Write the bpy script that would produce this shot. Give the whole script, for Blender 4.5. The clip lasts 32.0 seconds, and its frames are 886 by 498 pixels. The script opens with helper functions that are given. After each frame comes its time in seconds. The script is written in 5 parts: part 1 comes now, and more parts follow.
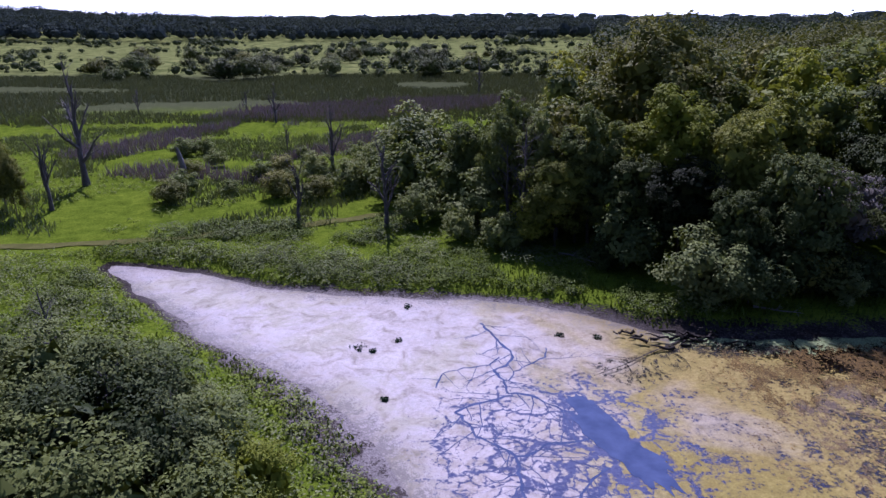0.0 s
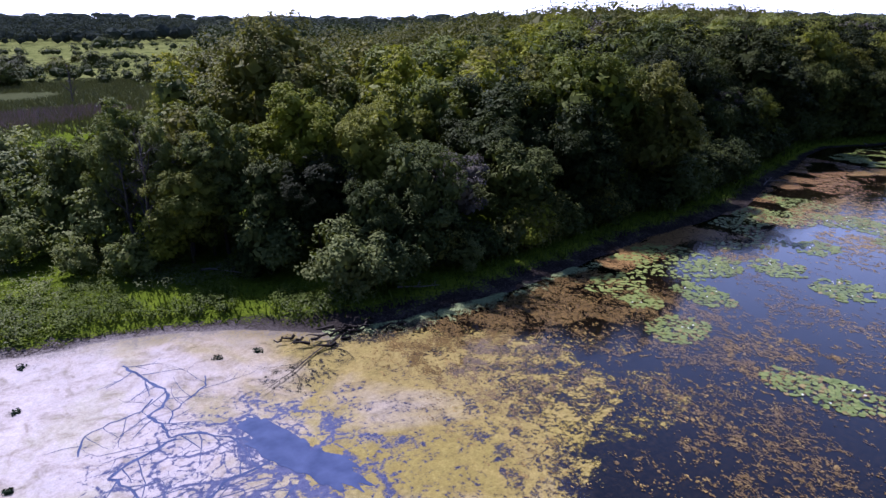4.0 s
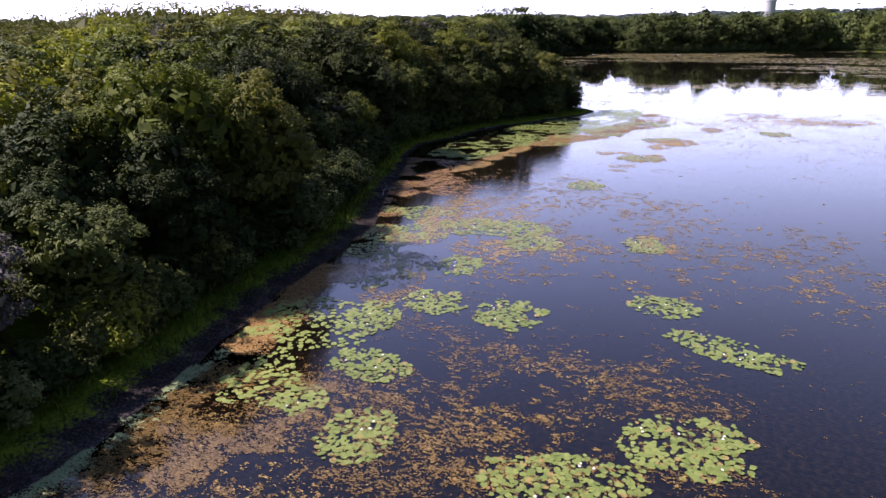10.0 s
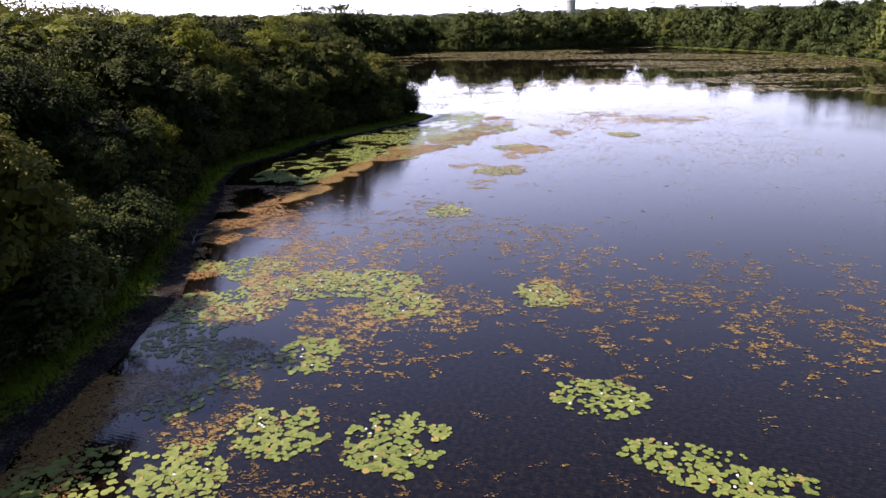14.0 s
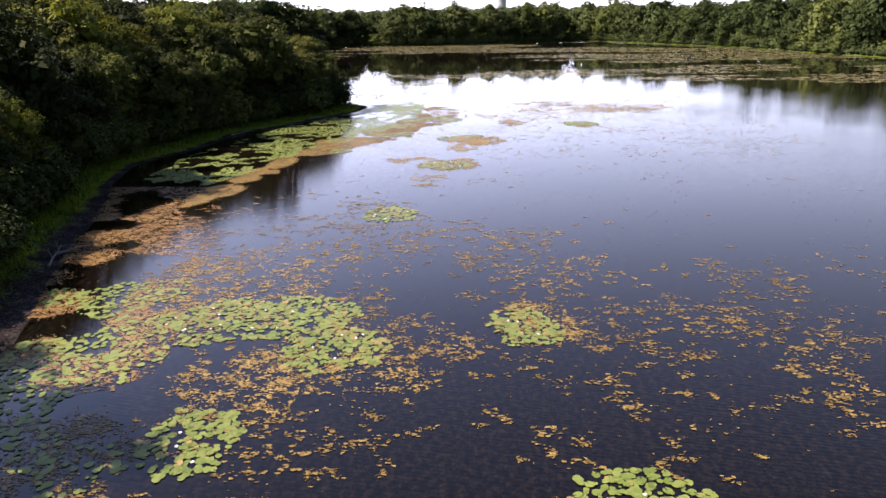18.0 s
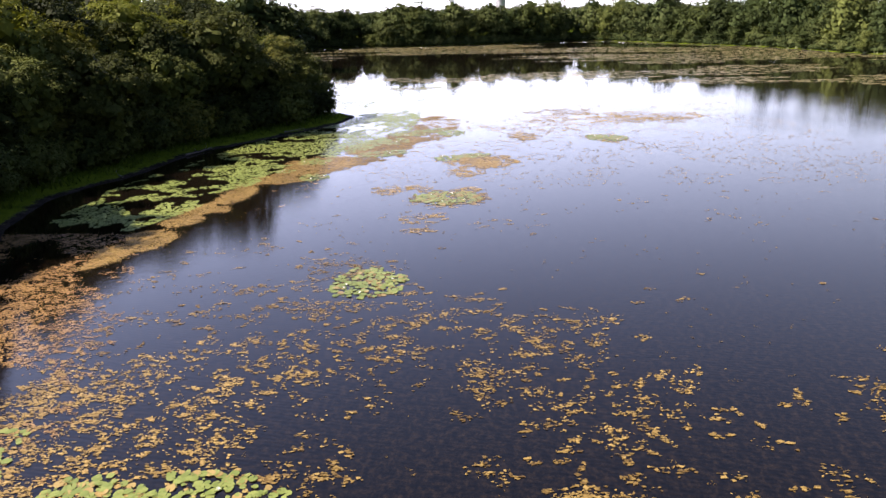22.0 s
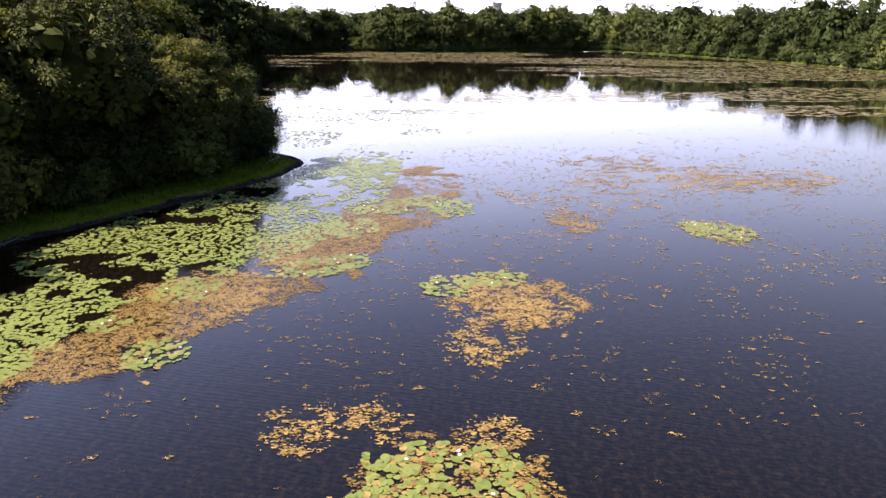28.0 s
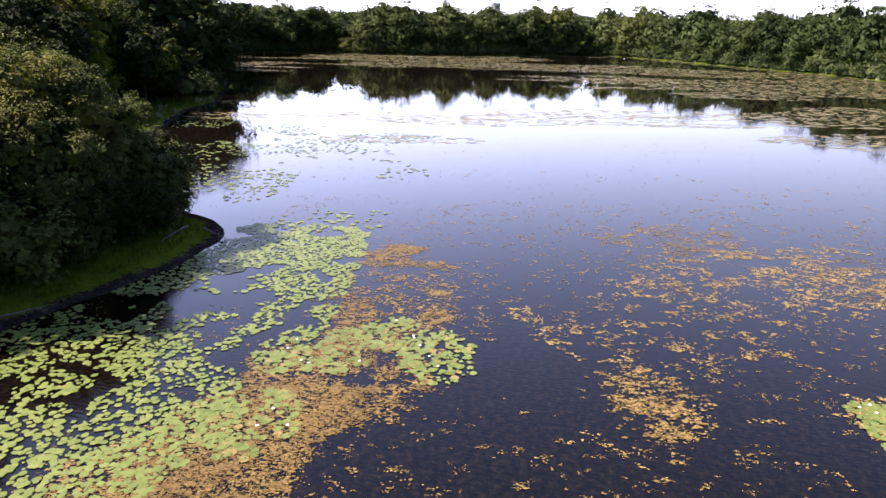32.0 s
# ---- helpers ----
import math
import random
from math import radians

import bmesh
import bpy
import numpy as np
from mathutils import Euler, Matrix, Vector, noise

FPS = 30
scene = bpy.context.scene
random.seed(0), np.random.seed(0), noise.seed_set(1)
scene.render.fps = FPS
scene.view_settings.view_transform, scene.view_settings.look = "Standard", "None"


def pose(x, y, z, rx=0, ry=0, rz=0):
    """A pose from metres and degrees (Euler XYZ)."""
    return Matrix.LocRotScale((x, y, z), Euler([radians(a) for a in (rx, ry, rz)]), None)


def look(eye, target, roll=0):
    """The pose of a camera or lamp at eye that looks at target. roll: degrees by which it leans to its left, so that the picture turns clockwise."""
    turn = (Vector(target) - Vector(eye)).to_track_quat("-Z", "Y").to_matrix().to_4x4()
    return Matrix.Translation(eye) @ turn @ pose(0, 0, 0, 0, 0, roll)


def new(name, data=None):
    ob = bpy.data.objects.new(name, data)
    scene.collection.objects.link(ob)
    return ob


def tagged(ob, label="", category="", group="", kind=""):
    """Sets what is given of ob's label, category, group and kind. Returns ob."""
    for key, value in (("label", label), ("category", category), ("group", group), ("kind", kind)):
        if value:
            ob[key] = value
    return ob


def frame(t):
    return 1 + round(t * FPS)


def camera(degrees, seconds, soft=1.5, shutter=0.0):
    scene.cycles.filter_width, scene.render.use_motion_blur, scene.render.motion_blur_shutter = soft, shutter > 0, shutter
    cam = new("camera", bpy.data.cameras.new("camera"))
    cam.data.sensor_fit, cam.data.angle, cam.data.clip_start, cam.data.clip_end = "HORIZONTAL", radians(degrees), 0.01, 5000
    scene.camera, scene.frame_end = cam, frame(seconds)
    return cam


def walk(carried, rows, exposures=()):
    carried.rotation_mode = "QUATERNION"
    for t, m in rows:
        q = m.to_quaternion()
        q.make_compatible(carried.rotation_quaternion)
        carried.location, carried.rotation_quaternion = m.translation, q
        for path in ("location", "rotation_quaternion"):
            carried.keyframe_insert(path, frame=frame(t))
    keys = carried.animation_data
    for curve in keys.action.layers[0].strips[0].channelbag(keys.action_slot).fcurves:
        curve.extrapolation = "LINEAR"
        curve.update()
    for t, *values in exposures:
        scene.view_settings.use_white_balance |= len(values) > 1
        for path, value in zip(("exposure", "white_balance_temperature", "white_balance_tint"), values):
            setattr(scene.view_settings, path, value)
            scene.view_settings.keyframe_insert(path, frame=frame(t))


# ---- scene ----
cam = camera(66.3, 32.0)
PATH = [
    (0, (-0.612, -0.628, 15.908), (-0.504, 1.263, 15.268), -0.18),
    (0.5, (-0.578, -0.196, 15.871), (-0.377, 1.688, 15.232), -0.13),
    (1, (-0.554, 0.073, 15.826), (-0.225, 1.939, 15.187), -0.08),
    (1.5, (-0.552, 0.191, 15.778), (-0.082, 2.027, 15.140), -0.05),
    (2, (-0.570, 0.214, 15.737), (0.027, 2.013, 15.100), -0.02),
    (2.5, (-0.579, 0.227, 15.712), (0.125, 1.987, 15.074), -0.00),
    (3, (-0.547, 0.305, 15.703), (0.270, 2.016, 15.065), 0.01),
    (3.5, (-0.470, 0.472, 15.708), (0.475, 2.115, 15.070), 0.02),
    (4, (-0.347, 0.702, 15.725), (0.725, 2.265, 15.087), 0.00),
    (4.5, (-0.163, 0.963, 15.747), (1.020, 2.444, 15.109), -0.08),
    (6.5, (1.025, 3.035, 15.755), (2.392, 4.350, 15.122), -0.46),
    (7, (1.950, 3.762, 15.662), (3.357, 5.035, 15.029), -0.48),
    (7.5, (2.905, 4.543, 15.540), (4.384, 5.733, 14.908), -0.50),
    (8, (3.929, 5.413, 15.458), (5.475, 6.512, 14.825), -0.57),
    (8.5, (5.040, 6.370, 15.422), (6.650, 7.374, 14.788), -0.65),
    (9, (6.231, 7.326, 15.411), (7.905, 8.216, 14.775), -0.74),
    (9.5, (7.490, 8.199, 15.401), (9.206, 9.007, 14.765), -0.85),
    (10, (8.815, 9.023, 15.393), (10.572, 9.736, 14.757), -0.97),
    (10.5, (10.198, 9.835, 15.392), (11.996, 10.437, 14.756), -1.08),
    (11, (11.614, 10.612, 15.392), (13.459, 11.049, 14.755), -1.17),
    (11.5, (13.046, 11.321, 15.375), (14.909, 11.667, 14.737), -1.24),
    (12, (14.517, 11.956, 15.329), (16.381, 12.302, 14.690), -1.27),
    (12.5, (16.044, 12.516, 15.256), (17.910, 12.846, 14.616), -1.29),
    (13, (17.623, 13.007, 15.161), (19.493, 13.306, 14.519), -1.30),
    (13.5, (19.242, 13.445, 15.046), (21.116, 13.721, 14.403), -1.31),
    (14, (20.864, 13.830, 14.909), (22.741, 14.077, 14.265), -1.31),
    (14.5, (22.437, 14.173, 14.746), (24.323, 14.341, 14.101), -1.28),
    (15, (23.940, 14.520, 14.550), (25.831, 14.603, 13.904), -1.19),
    (15.5, (25.321, 14.903, 14.272), (27.213, 14.965, 13.627), -1.09),
    (17.5, (29.849, 15.429, 12.676), (31.740, 15.491, 12.028), -0.94),
    (18, (30.911, 15.489, 12.285), (32.802, 15.550, 11.636), -0.95),
    (18.5, (31.980, 15.542, 11.989), (33.870, 15.602, 11.339), -1.00),
    (19, (33.140, 15.579, 11.794), (35.030, 15.642, 11.143), -1.07),
    (19.5, (34.515, 15.607, 11.680), (36.405, 15.672, 11.029), -1.16),
    (20, (36.164, 15.641, 11.624), (38.054, 15.706, 10.972), -1.25),
    (20.5, (38.036, 15.686, 11.601), (39.926, 15.754, 10.950), -1.31),
    (21, (40.060, 15.749, 11.595), (41.951, 15.816, 10.946), -1.33),
    (21.5, (42.239, 15.814, 11.598), (44.130, 15.877, 10.950), -1.32),
    (22, (44.569, 15.856, 11.603), (46.461, 15.916, 10.957), -1.28),
    (22.5, (46.972, 15.871, 11.609), (48.864, 15.932, 10.964), -1.23),
    (23, (49.386, 15.889, 11.609), (51.278, 15.950, 10.965), -1.16),
    (23.5, (51.828, 15.934, 11.592), (53.721, 15.991, 10.949), -1.07),
    (24, (54.385, 15.995, 11.557), (56.278, 16.051, 10.915), -0.96),
    (24.5, (57.020, 16.059, 11.512), (58.914, 16.113, 10.871), -0.84),
    (25, (59.645, 16.119, 11.470), (61.539, 16.172, 10.829), -0.70),
    (25.5, (62.232, 16.187, 11.443), (64.126, 16.235, 10.802), -0.53),
    (27.5, (71.976, 16.801, 11.364), (73.871, 16.829, 10.726), 0.21),
    (28, (74.494, 16.845, 11.354), (76.389, 16.872, 10.717), 0.35),
    (28.5, (76.977, 16.860, 11.362), (78.872, 16.887, 10.724), 0.46),
    (29, (79.433, 16.853, 11.390), (81.328, 16.879, 10.752), 0.56),
    (29.5, (81.893, 16.825, 11.443), (83.788, 16.846, 10.804), 0.67),
    (30, (84.350, 16.784, 11.518), (86.245, 16.806, 10.880), 0.78),
    (30.5, (86.755, 16.743, 11.609), (88.650, 16.761, 10.970), 0.90),
    (31, (89.110, 16.711, 11.701), (91.005, 16.727, 11.063), 1.02),
    (31.5, (91.438, 16.685, 11.788), (93.333, 16.698, 11.149), 1.14),
    (32, (93.748, 16.658, 11.865), (95.643, 16.669, 11.227), 1.27),
]
walk(cam, [(t, look(eye, target, roll)) for t, eye, target, roll in PATH], [(0.0, 0.70, 5220, 41), (4.5, 0.98, 5450, 34), (9.0, 1.26, 5950, 36), (13.0, 1.18, 6550, 33), (16.0, 1.24, 6700, 29), (20.0, 1.48, 6700, 25), (25.0, 1.50, 7000, 27), (32.0, 1.58, 6350, 30)])

# ---- world, sun, exposure ----
SUN_FROM = Vector((-0.08, 1.0, 0.0)).normalized()
SUN_ELEV = radians(45)
world = bpy.data.worlds.new("sky")
scene.world = world
world.use_nodes = True
wn = world.node_tree
wn.nodes.clear()
sky = wn.nodes.new("ShaderNodeTexSky")
sky.sky_type, sky.sun_disc = "NISHITA", False
sky.sun_elevation, sky.sun_rotation = SUN_ELEV, math.atan2(SUN_FROM.x, SUN_FROM.y)
sky.air_density, sky.dust_density, sky.ozone_density, sky.altitude = 1.2, 0.5, 3.0, 200
wbg = wn.nodes.new("ShaderNodeBackground")
wbg.inputs["Strength"].default_value = 0.035
wout = wn.nodes.new("ShaderNodeOutputWorld")
wn.links.new(sky.outputs[0], wbg.inputs[0])
# a bright band of summer haze along the horizon, uneven by direction
wco = wn.nodes.new("ShaderNodeTexCoord")
wsep = wn.nodes.new("ShaderNodeSeparateXYZ")
wn.links.new(wco.outputs["Generated"], wsep.inputs[0])
wpow = wn.nodes.new("ShaderNodeMath")
wpow.operation = "MULTIPLY"
wpow.inputs[1].default_value = -2.75
wn.links.new(wsep.outputs[2], wpow.inputs[0])
wexp = wn.nodes.new("ShaderNodeMath")
wexp.operation = "EXPONENT"
wn.links.new(wpow.outputs[0], wexp.inputs[0])
wamt = wn.nodes.new("ShaderNodeMath")
wamt.operation, wamt.use_clamp = "MINIMUM", False
wamt.inputs[1].default_value = 1.0
wn.links.new(wexp.outputs[0], wamt.inputs[0])
wmul = wn.nodes.new("ShaderNodeMath")
wmul.operation = "MULTIPLY"
wmul.inputs[1].default_value = 2.35
wn.links.new(wamt.outputs[0], wmul.inputs[0])
# haze weighted to the north-east, off the sun's bearing, to dim light from south-west
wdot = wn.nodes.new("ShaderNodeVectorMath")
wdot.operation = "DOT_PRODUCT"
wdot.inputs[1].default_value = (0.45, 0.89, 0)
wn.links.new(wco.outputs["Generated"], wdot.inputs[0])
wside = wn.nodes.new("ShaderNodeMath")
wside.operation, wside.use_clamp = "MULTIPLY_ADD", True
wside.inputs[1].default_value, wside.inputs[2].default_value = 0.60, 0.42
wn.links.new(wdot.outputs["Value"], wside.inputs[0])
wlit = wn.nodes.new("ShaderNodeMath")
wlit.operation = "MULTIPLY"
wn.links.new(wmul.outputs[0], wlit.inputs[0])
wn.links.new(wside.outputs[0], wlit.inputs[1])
whaze = wn.nodes.new("ShaderNodeBackground")
wtint = wn.nodes.new("ShaderNodeValToRGB")
wtint.color_ramp.elements[0].color = (0.80, 0.87, 1.0, 1)
wtint.color_ramp.elements[1].color = (0.24, 0.40, 0.85, 1)
wmid = wtint.color_ramp.elements.new(0.45)
wmid.color = (0.42, 0.57, 0.96, 1)
wn.links.new(wsep.outputs[2], wtint.inputs[0])
wn.links.new(wtint.outputs[0], whaze.inputs["Color"])
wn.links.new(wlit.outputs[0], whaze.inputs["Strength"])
wadd = wn.nodes.new("ShaderNodeAddShader")
wn.links.new(wbg.outputs[0], wadd.inputs[0])
wn.links.new(whaze.outputs[0], wadd.inputs[1])
wn.links.new(wadd.outputs[0], wout.inputs[0])
sun_data = bpy.data.lights.new("sun", "SUN")
sun_data.energy, sun_data.angle, sun_data.color = 5.0, radians(0.53), (1.0, 0.93, 0.82)
sun = new("sun", sun_data)
sun_way = Vector((SUN_FROM.x * math.cos(SUN_ELEV), SUN_FROM.y * math.cos(SUN_ELEV), math.sin(SUN_ELEV)))
sun.matrix_world = look(sun_way * 200, (0, 0, 0))


# ---- materials ----
def mat_new(name):
    m = bpy.data.materials.new(name)
    m.use_nodes = True
    nt = m.node_tree
    nt.nodes.clear()
    out = nt.nodes.new("ShaderNodeOutputMaterial")
    return m, nt, out


def node(nt, kind, **inputs):
    n = nt.nodes.new(kind)
    for k, v in inputs.items():
        n.inputs[k.replace("_", " ")].default_value = v
    return n


def ramp(nt, src, stops):
    r = nt.nodes.new("ShaderNodeValToRGB")
    els = r.color_ramp.elements
    while len(els) < len(stops):
        els.new(0.5)
    for e, (p, c) in zip(els, stops):
        e.position, e.color = p, (*c, 1)
    nt.links.new(src, r.inputs[0])
    return r.outputs[0]


def tex_noise(nt, vec, scale, detail=4.0, rough=0.55, distort=0.0):
    n = node(nt, "ShaderNodeTexNoise", Scale=scale, Detail=detail, Roughness=rough, Distortion=distort)
    nt.links.new(vec, n.inputs["Vector"])
    return n.outputs["Fac"]


def math_node(nt, op, a, b=None, c=None, clamp=False):
    n = nt.nodes.new("ShaderNodeMath")
    n.operation, n.use_clamp = op, clamp
    for i, v in enumerate((a, b, c)):
        if v is None:
            continue
        if isinstance(v, (int, float)):
            n.inputs[i].default_value = v
        else:
            nt.links.new(v, n.inputs[i])
    return n.outputs[0]


def mix_col(nt, fac, a, b, mode="MIX"):
    n = nt.nodes.new("ShaderNodeMix")
    n.data_type, n.blend_type = "RGBA", mode
    for sock, v in ((n.inputs[0], fac), (n.inputs[6], a), (n.inputs[7], b)):
        if isinstance(v, tuple):
            sock.default_value = (*v, 1)
        elif isinstance(v, (int, float)):
            sock.default_value = v
        else:
            nt.links.new(v, sock)
    return n.outputs[2]


def leaf_material(name, dark, mid, light, gloss=0.06, through_amount=0.11, film=0.0, film_rough=0.04, mixed=0.15):
    """Foliage: colour varies leaf by leaf and plant by plant, and in soft patches over the crown. film: level water lying over it."""
    m, nt, out = mat_new(name)
    geo = nt.nodes.new("ShaderNodeNewGeometry")
    info = nt.nodes.new("ShaderNodeObjectInfo")
    patch = tex_noise(nt, geo.outputs["Position"], 0.45, 3)
    broad = tex_noise(nt, geo.outputs["Position"], 0.11, 2)
    f = math_node(nt, "MULTIPLY", geo.outputs["Random Per Island"], mixed)
    f = math_node(nt, "MULTIPLY_ADD", info.outputs["Random"], 0.40, math_node(nt, "SUBTRACT", f, (mixed - 0.15) / 2))
    f = math_node(nt, "MULTIPLY_ADD", broad, 0.40, f)
    f = math_node(nt, "MULTIPLY_ADD", patch, 0.36, math_node(nt, "SUBTRACT", f, 0.09), clamp=True)
    col = ramp(nt, f, [(0.12, dark), (0.5, mid), (0.92, light)])
    p = node(nt, "ShaderNodeBsdfPrincipled", Roughness=0.7)
    p.inputs["Specular IOR Level"].default_value = gloss
    nt.links.new(col, p.inputs["Base Color"])
    if film:
        p.inputs["Coat Weight"].default_value = film
        p.inputs["Coat Roughness"].default_value = film_rough
        p.inputs["Coat IOR"].default_value = 1.33
        level = node(nt, "ShaderNodeCombineXYZ", X=0.0, Y=0.0, Z=1.0)
        nt.links.new(level.outputs[0], p.inputs["Coat Normal"])
    tr = nt.nodes.new("ShaderNodeBsdfTranslucent")
    tcol = mix_col(nt, 1.0, col, (1.0, 1.0, 0.40), "MULTIPLY")
    nt.links.new(tcol, tr.inputs["Color"])
    mx = node(nt, "ShaderNodeMixShader", Fac=through_amount)
    nt.links.new(p.outputs[0], mx.inputs[1])
    nt.links.new(tr.outputs[0], mx.inputs[2])
    nt.links.new(mx.outputs[0], out.inputs[0])
    return m


def plain_material(name, stops, scale=3.0, rough=0.8, bump=0.3, spec=0.3, fine=18.0):
    """A matt surface: two scales of noise through a colour ramp, with relief."""
    m, nt, out = mat_new(name)
    geo = nt.nodes.new("ShaderNodeNewGeometry")
    a = tex_noise(nt, geo.outputs["Position"], scale, 5)
    b = tex_noise(nt, geo.outputs["Position"], fine, 3)
    f = math_node(nt, "MULTIPLY_ADD", b, 0.4, math_node(nt, "MULTIPLY", a, 0.6))
    p = node(nt, "ShaderNodeBsdfPrincipled", Roughness=rough)
    p.inputs["Specular IOR Level"].default_value = spec
    nt.links.new(ramp(nt, f, stops), p.inputs["Base Color"])
    bm = node(nt, "ShaderNodeBump", Strength=bump, Distance=0.05)
    nt.links.new(f, bm.inputs["Height"])
    nt.links.new(bm.outputs[0], p.inputs["Normal"])
    nt.links.new(p.outputs[0], out.inputs[0])
    return m


M_OAK = leaf_material("oak_leaves", (0.016, 0.026, 0.006), (0.080, 0.100, 0.017), (0.205, 0.215, 0.042), through_amount=0.24)
# two darker oak leaves: shade of the wood's front put into the colour
M_SHADEOAK = leaf_material("dark_shade_oak_leaves", (0.008, 0.013, 0.005), (0.036, 0.050, 0.014), (0.118, 0.138, 0.034), through_amount=0.10)
M_DEEPSHADE = leaf_material("deep_shade_oak_leaves", (0.005, 0.008, 0.003), (0.020, 0.028, 0.008), (0.074, 0.086, 0.022), through_amount=0.08)
M_SALLOW = leaf_material("sallow_leaves", (0.060, 0.078, 0.020), (0.128, 0.156, 0.046), (0.215, 0.236, 0.082), through_amount=0.26)
M_DUCKWEED = leaf_material("green_algae", (0.080, 0.110, 0.045), (0.170, 0.215, 0.095), (0.300, 0.340, 0.165), gloss=0.1, through_amount=0.0, film=0.6, film_rough=0.1, mixed=0.55)
M_LIME = leaf_material("bright_leaves", (0.070, 0.088, 0.008), (0.165, 0.188, 0.020), (0.260, 0.262, 0.036), through_amount=0.28)
M_OLIVE = leaf_material("olive_leaves", (0.027, 0.031, 0.008), (0.096, 0.103, 0.024), (0.200, 0.194, 0.054), through_amount=0.24)
M_WILLOW = leaf_material("willow_leaves", (0.024, 0.035, 0.012), (0.080, 0.102, 0.032), (0.180, 0.202, 0.070), through_amount=0.18)
M_PINE = leaf_material("pine_needles", (0.007, 0.016, 0.009), (0.013, 0.027, 0.013), (0.022, 0.041, 0.018), through_amount=0.1)
M_DEADLEAF = leaf_material("withered_twigs", (0.036, 0.032, 0.029), (0.085, 0.077, 0.070), (0.150, 0.138, 0.126), through_amount=0.05)
M_SNAG = plain_material("grey_snag", [(0.3, (0.035, 0.029, 0.030)), (0.7, (0.105, 0.092, 0.095))], 3.0, bump=0.6)
M_FAR = leaf_material("far_woods", (0.013, 0.022, 0.008), (0.038, 0.054, 0.018), (0.090, 0.106, 0.036), gloss=0.03)
# distance haze is put into the leaf colours of the next two
M_HORIZON = leaf_material("haze_tinted_woods", (0.018, 0.026, 0.024), (0.036, 0.047, 0.043), (0.062, 0.075, 0.062), gloss=0.0, through_amount=0.1)
M_HAZEWOOD = leaf_material("haze_tinted_far_woods", (0.040, 0.054, 0.056), (0.062, 0.080, 0.082), (0.085, 0.105, 0.100), gloss=0.0, through_amount=0.1)
M_HERB = leaf_material("weed_leaves", (0.036, 0.054, 0.007), (0.090, 0.124, 0.017), (0.165, 0.200, 0.038))
M_HERBPALE = leaf_material("pale_weed_leaves", (0.046, 0.060, 0.021), (0.104, 0.125, 0.046), (0.188, 0.204, 0.096))
M_PURPLE = leaf_material("loosestrife", (0.055, 0.042, 0.060), (0.115, 0.088, 0.118), (0.190, 0.145, 0.180), through_amount=0.1)
M_GRASS = leaf_material("bank_grass", (0.018, 0.034, 0.004), (0.042, 0.070, 0.008), (0.080, 0.112, 0.015))
M_REED = leaf_material("reeds", (0.040, 0.050, 0.024), (0.070, 0.082, 0.036), (0.108, 0.116, 0.056))
M_BARK = plain_material("bark", [(0.3, (0.032, 0.025, 0.020)), (0.7, (0.081, 0.066, 0.055))], 2.5, bump=0.8)
M_DARKWOOD = plain_material("rotten_wood", [(0.3, (0.009, 0.007, 0.006)), (0.7, (0.032, 0.026, 0.022))], 3.0, bump=0.6, spec=0.1)
M_DEADWOOD = plain_material("weathered_wood", [(0.3, (0.070, 0.062, 0.059)), (0.7, (0.182, 0.164, 0.154))], 3.0, bump=0.6)
M_PAD = leaf_material("lily_pads", (0.046, 0.070, 0.010), (0.098, 0.134, 0.021), (0.165, 0.196, 0.042), gloss=0.25, through_amount=0.0, film=0.32, film_rough=0.2, mixed=0.35)
M_PADOLD = leaf_material("yellowed_pads", (0.125, 0.084, 0.018), (0.200, 0.140, 0.034), (0.240, 0.182, 0.048), gloss=0.3, through_amount=0.0, film=0.5, film_rough=0.18)
M_WEED = leaf_material("floating_weed", (0.058, 0.034, 0.008), (0.150, 0.098, 0.025), (0.300, 0.208, 0.064), gloss=0.1, through_amount=0.0, film=0.45, film_rough=0.15, mixed=0.55)
M_SUNKWEED = leaf_material("sunken_weed", (0.014, 0.008, 0.002), (0.070, 0.041, 0.008), (0.165, 0.106, 0.025), gloss=0.1, through_amount=0.0, film=1.0, mixed=0.55)
M_BROWNWEED = leaf_material("brown_weed", (0.060, 0.032, 0.010), (0.190, 0.110, 0.034), (0.340, 0.215, 0.075), gloss=0.1, through_amount=0.0, film=0.6, film_rough=0.08, mixed=0.55)
M_FARWEED = leaf_material("olive_tan_weed", (0.080, 0.074, 0.028), (0.170, 0.150, 0.062), (0.280, 0.245, 0.115), gloss=0.1, through_amount=0.0, film=0.4, film_rough=0.15)
M_DARKWEED = leaf_material("rotten_weed", (0.006, 0.006, 0.004), (0.014, 0.012, 0.008), (0.034, 0.028, 0.018), gloss=0.1, through_amount=0.0, film=1.0)
M_FLOWER = plain_material("white_petals", [(0.3, (0.72, 0.72, 0.66)), (0.7, (0.82, 0.82, 0.78))])
M_CONCRETE = plain_material("pale_concrete", [(0.3, (0.26, 0.27, 0.29)), (0.7, (0.34, 0.35, 0.37))], 0.3)
M_PATH = plain_material("mown_track", [(0.3, (0.050, 0.056, 0.014)), (0.7, (0.105, 0.100, 0.036))], 1.2, rough=0.95, spec=0.0)


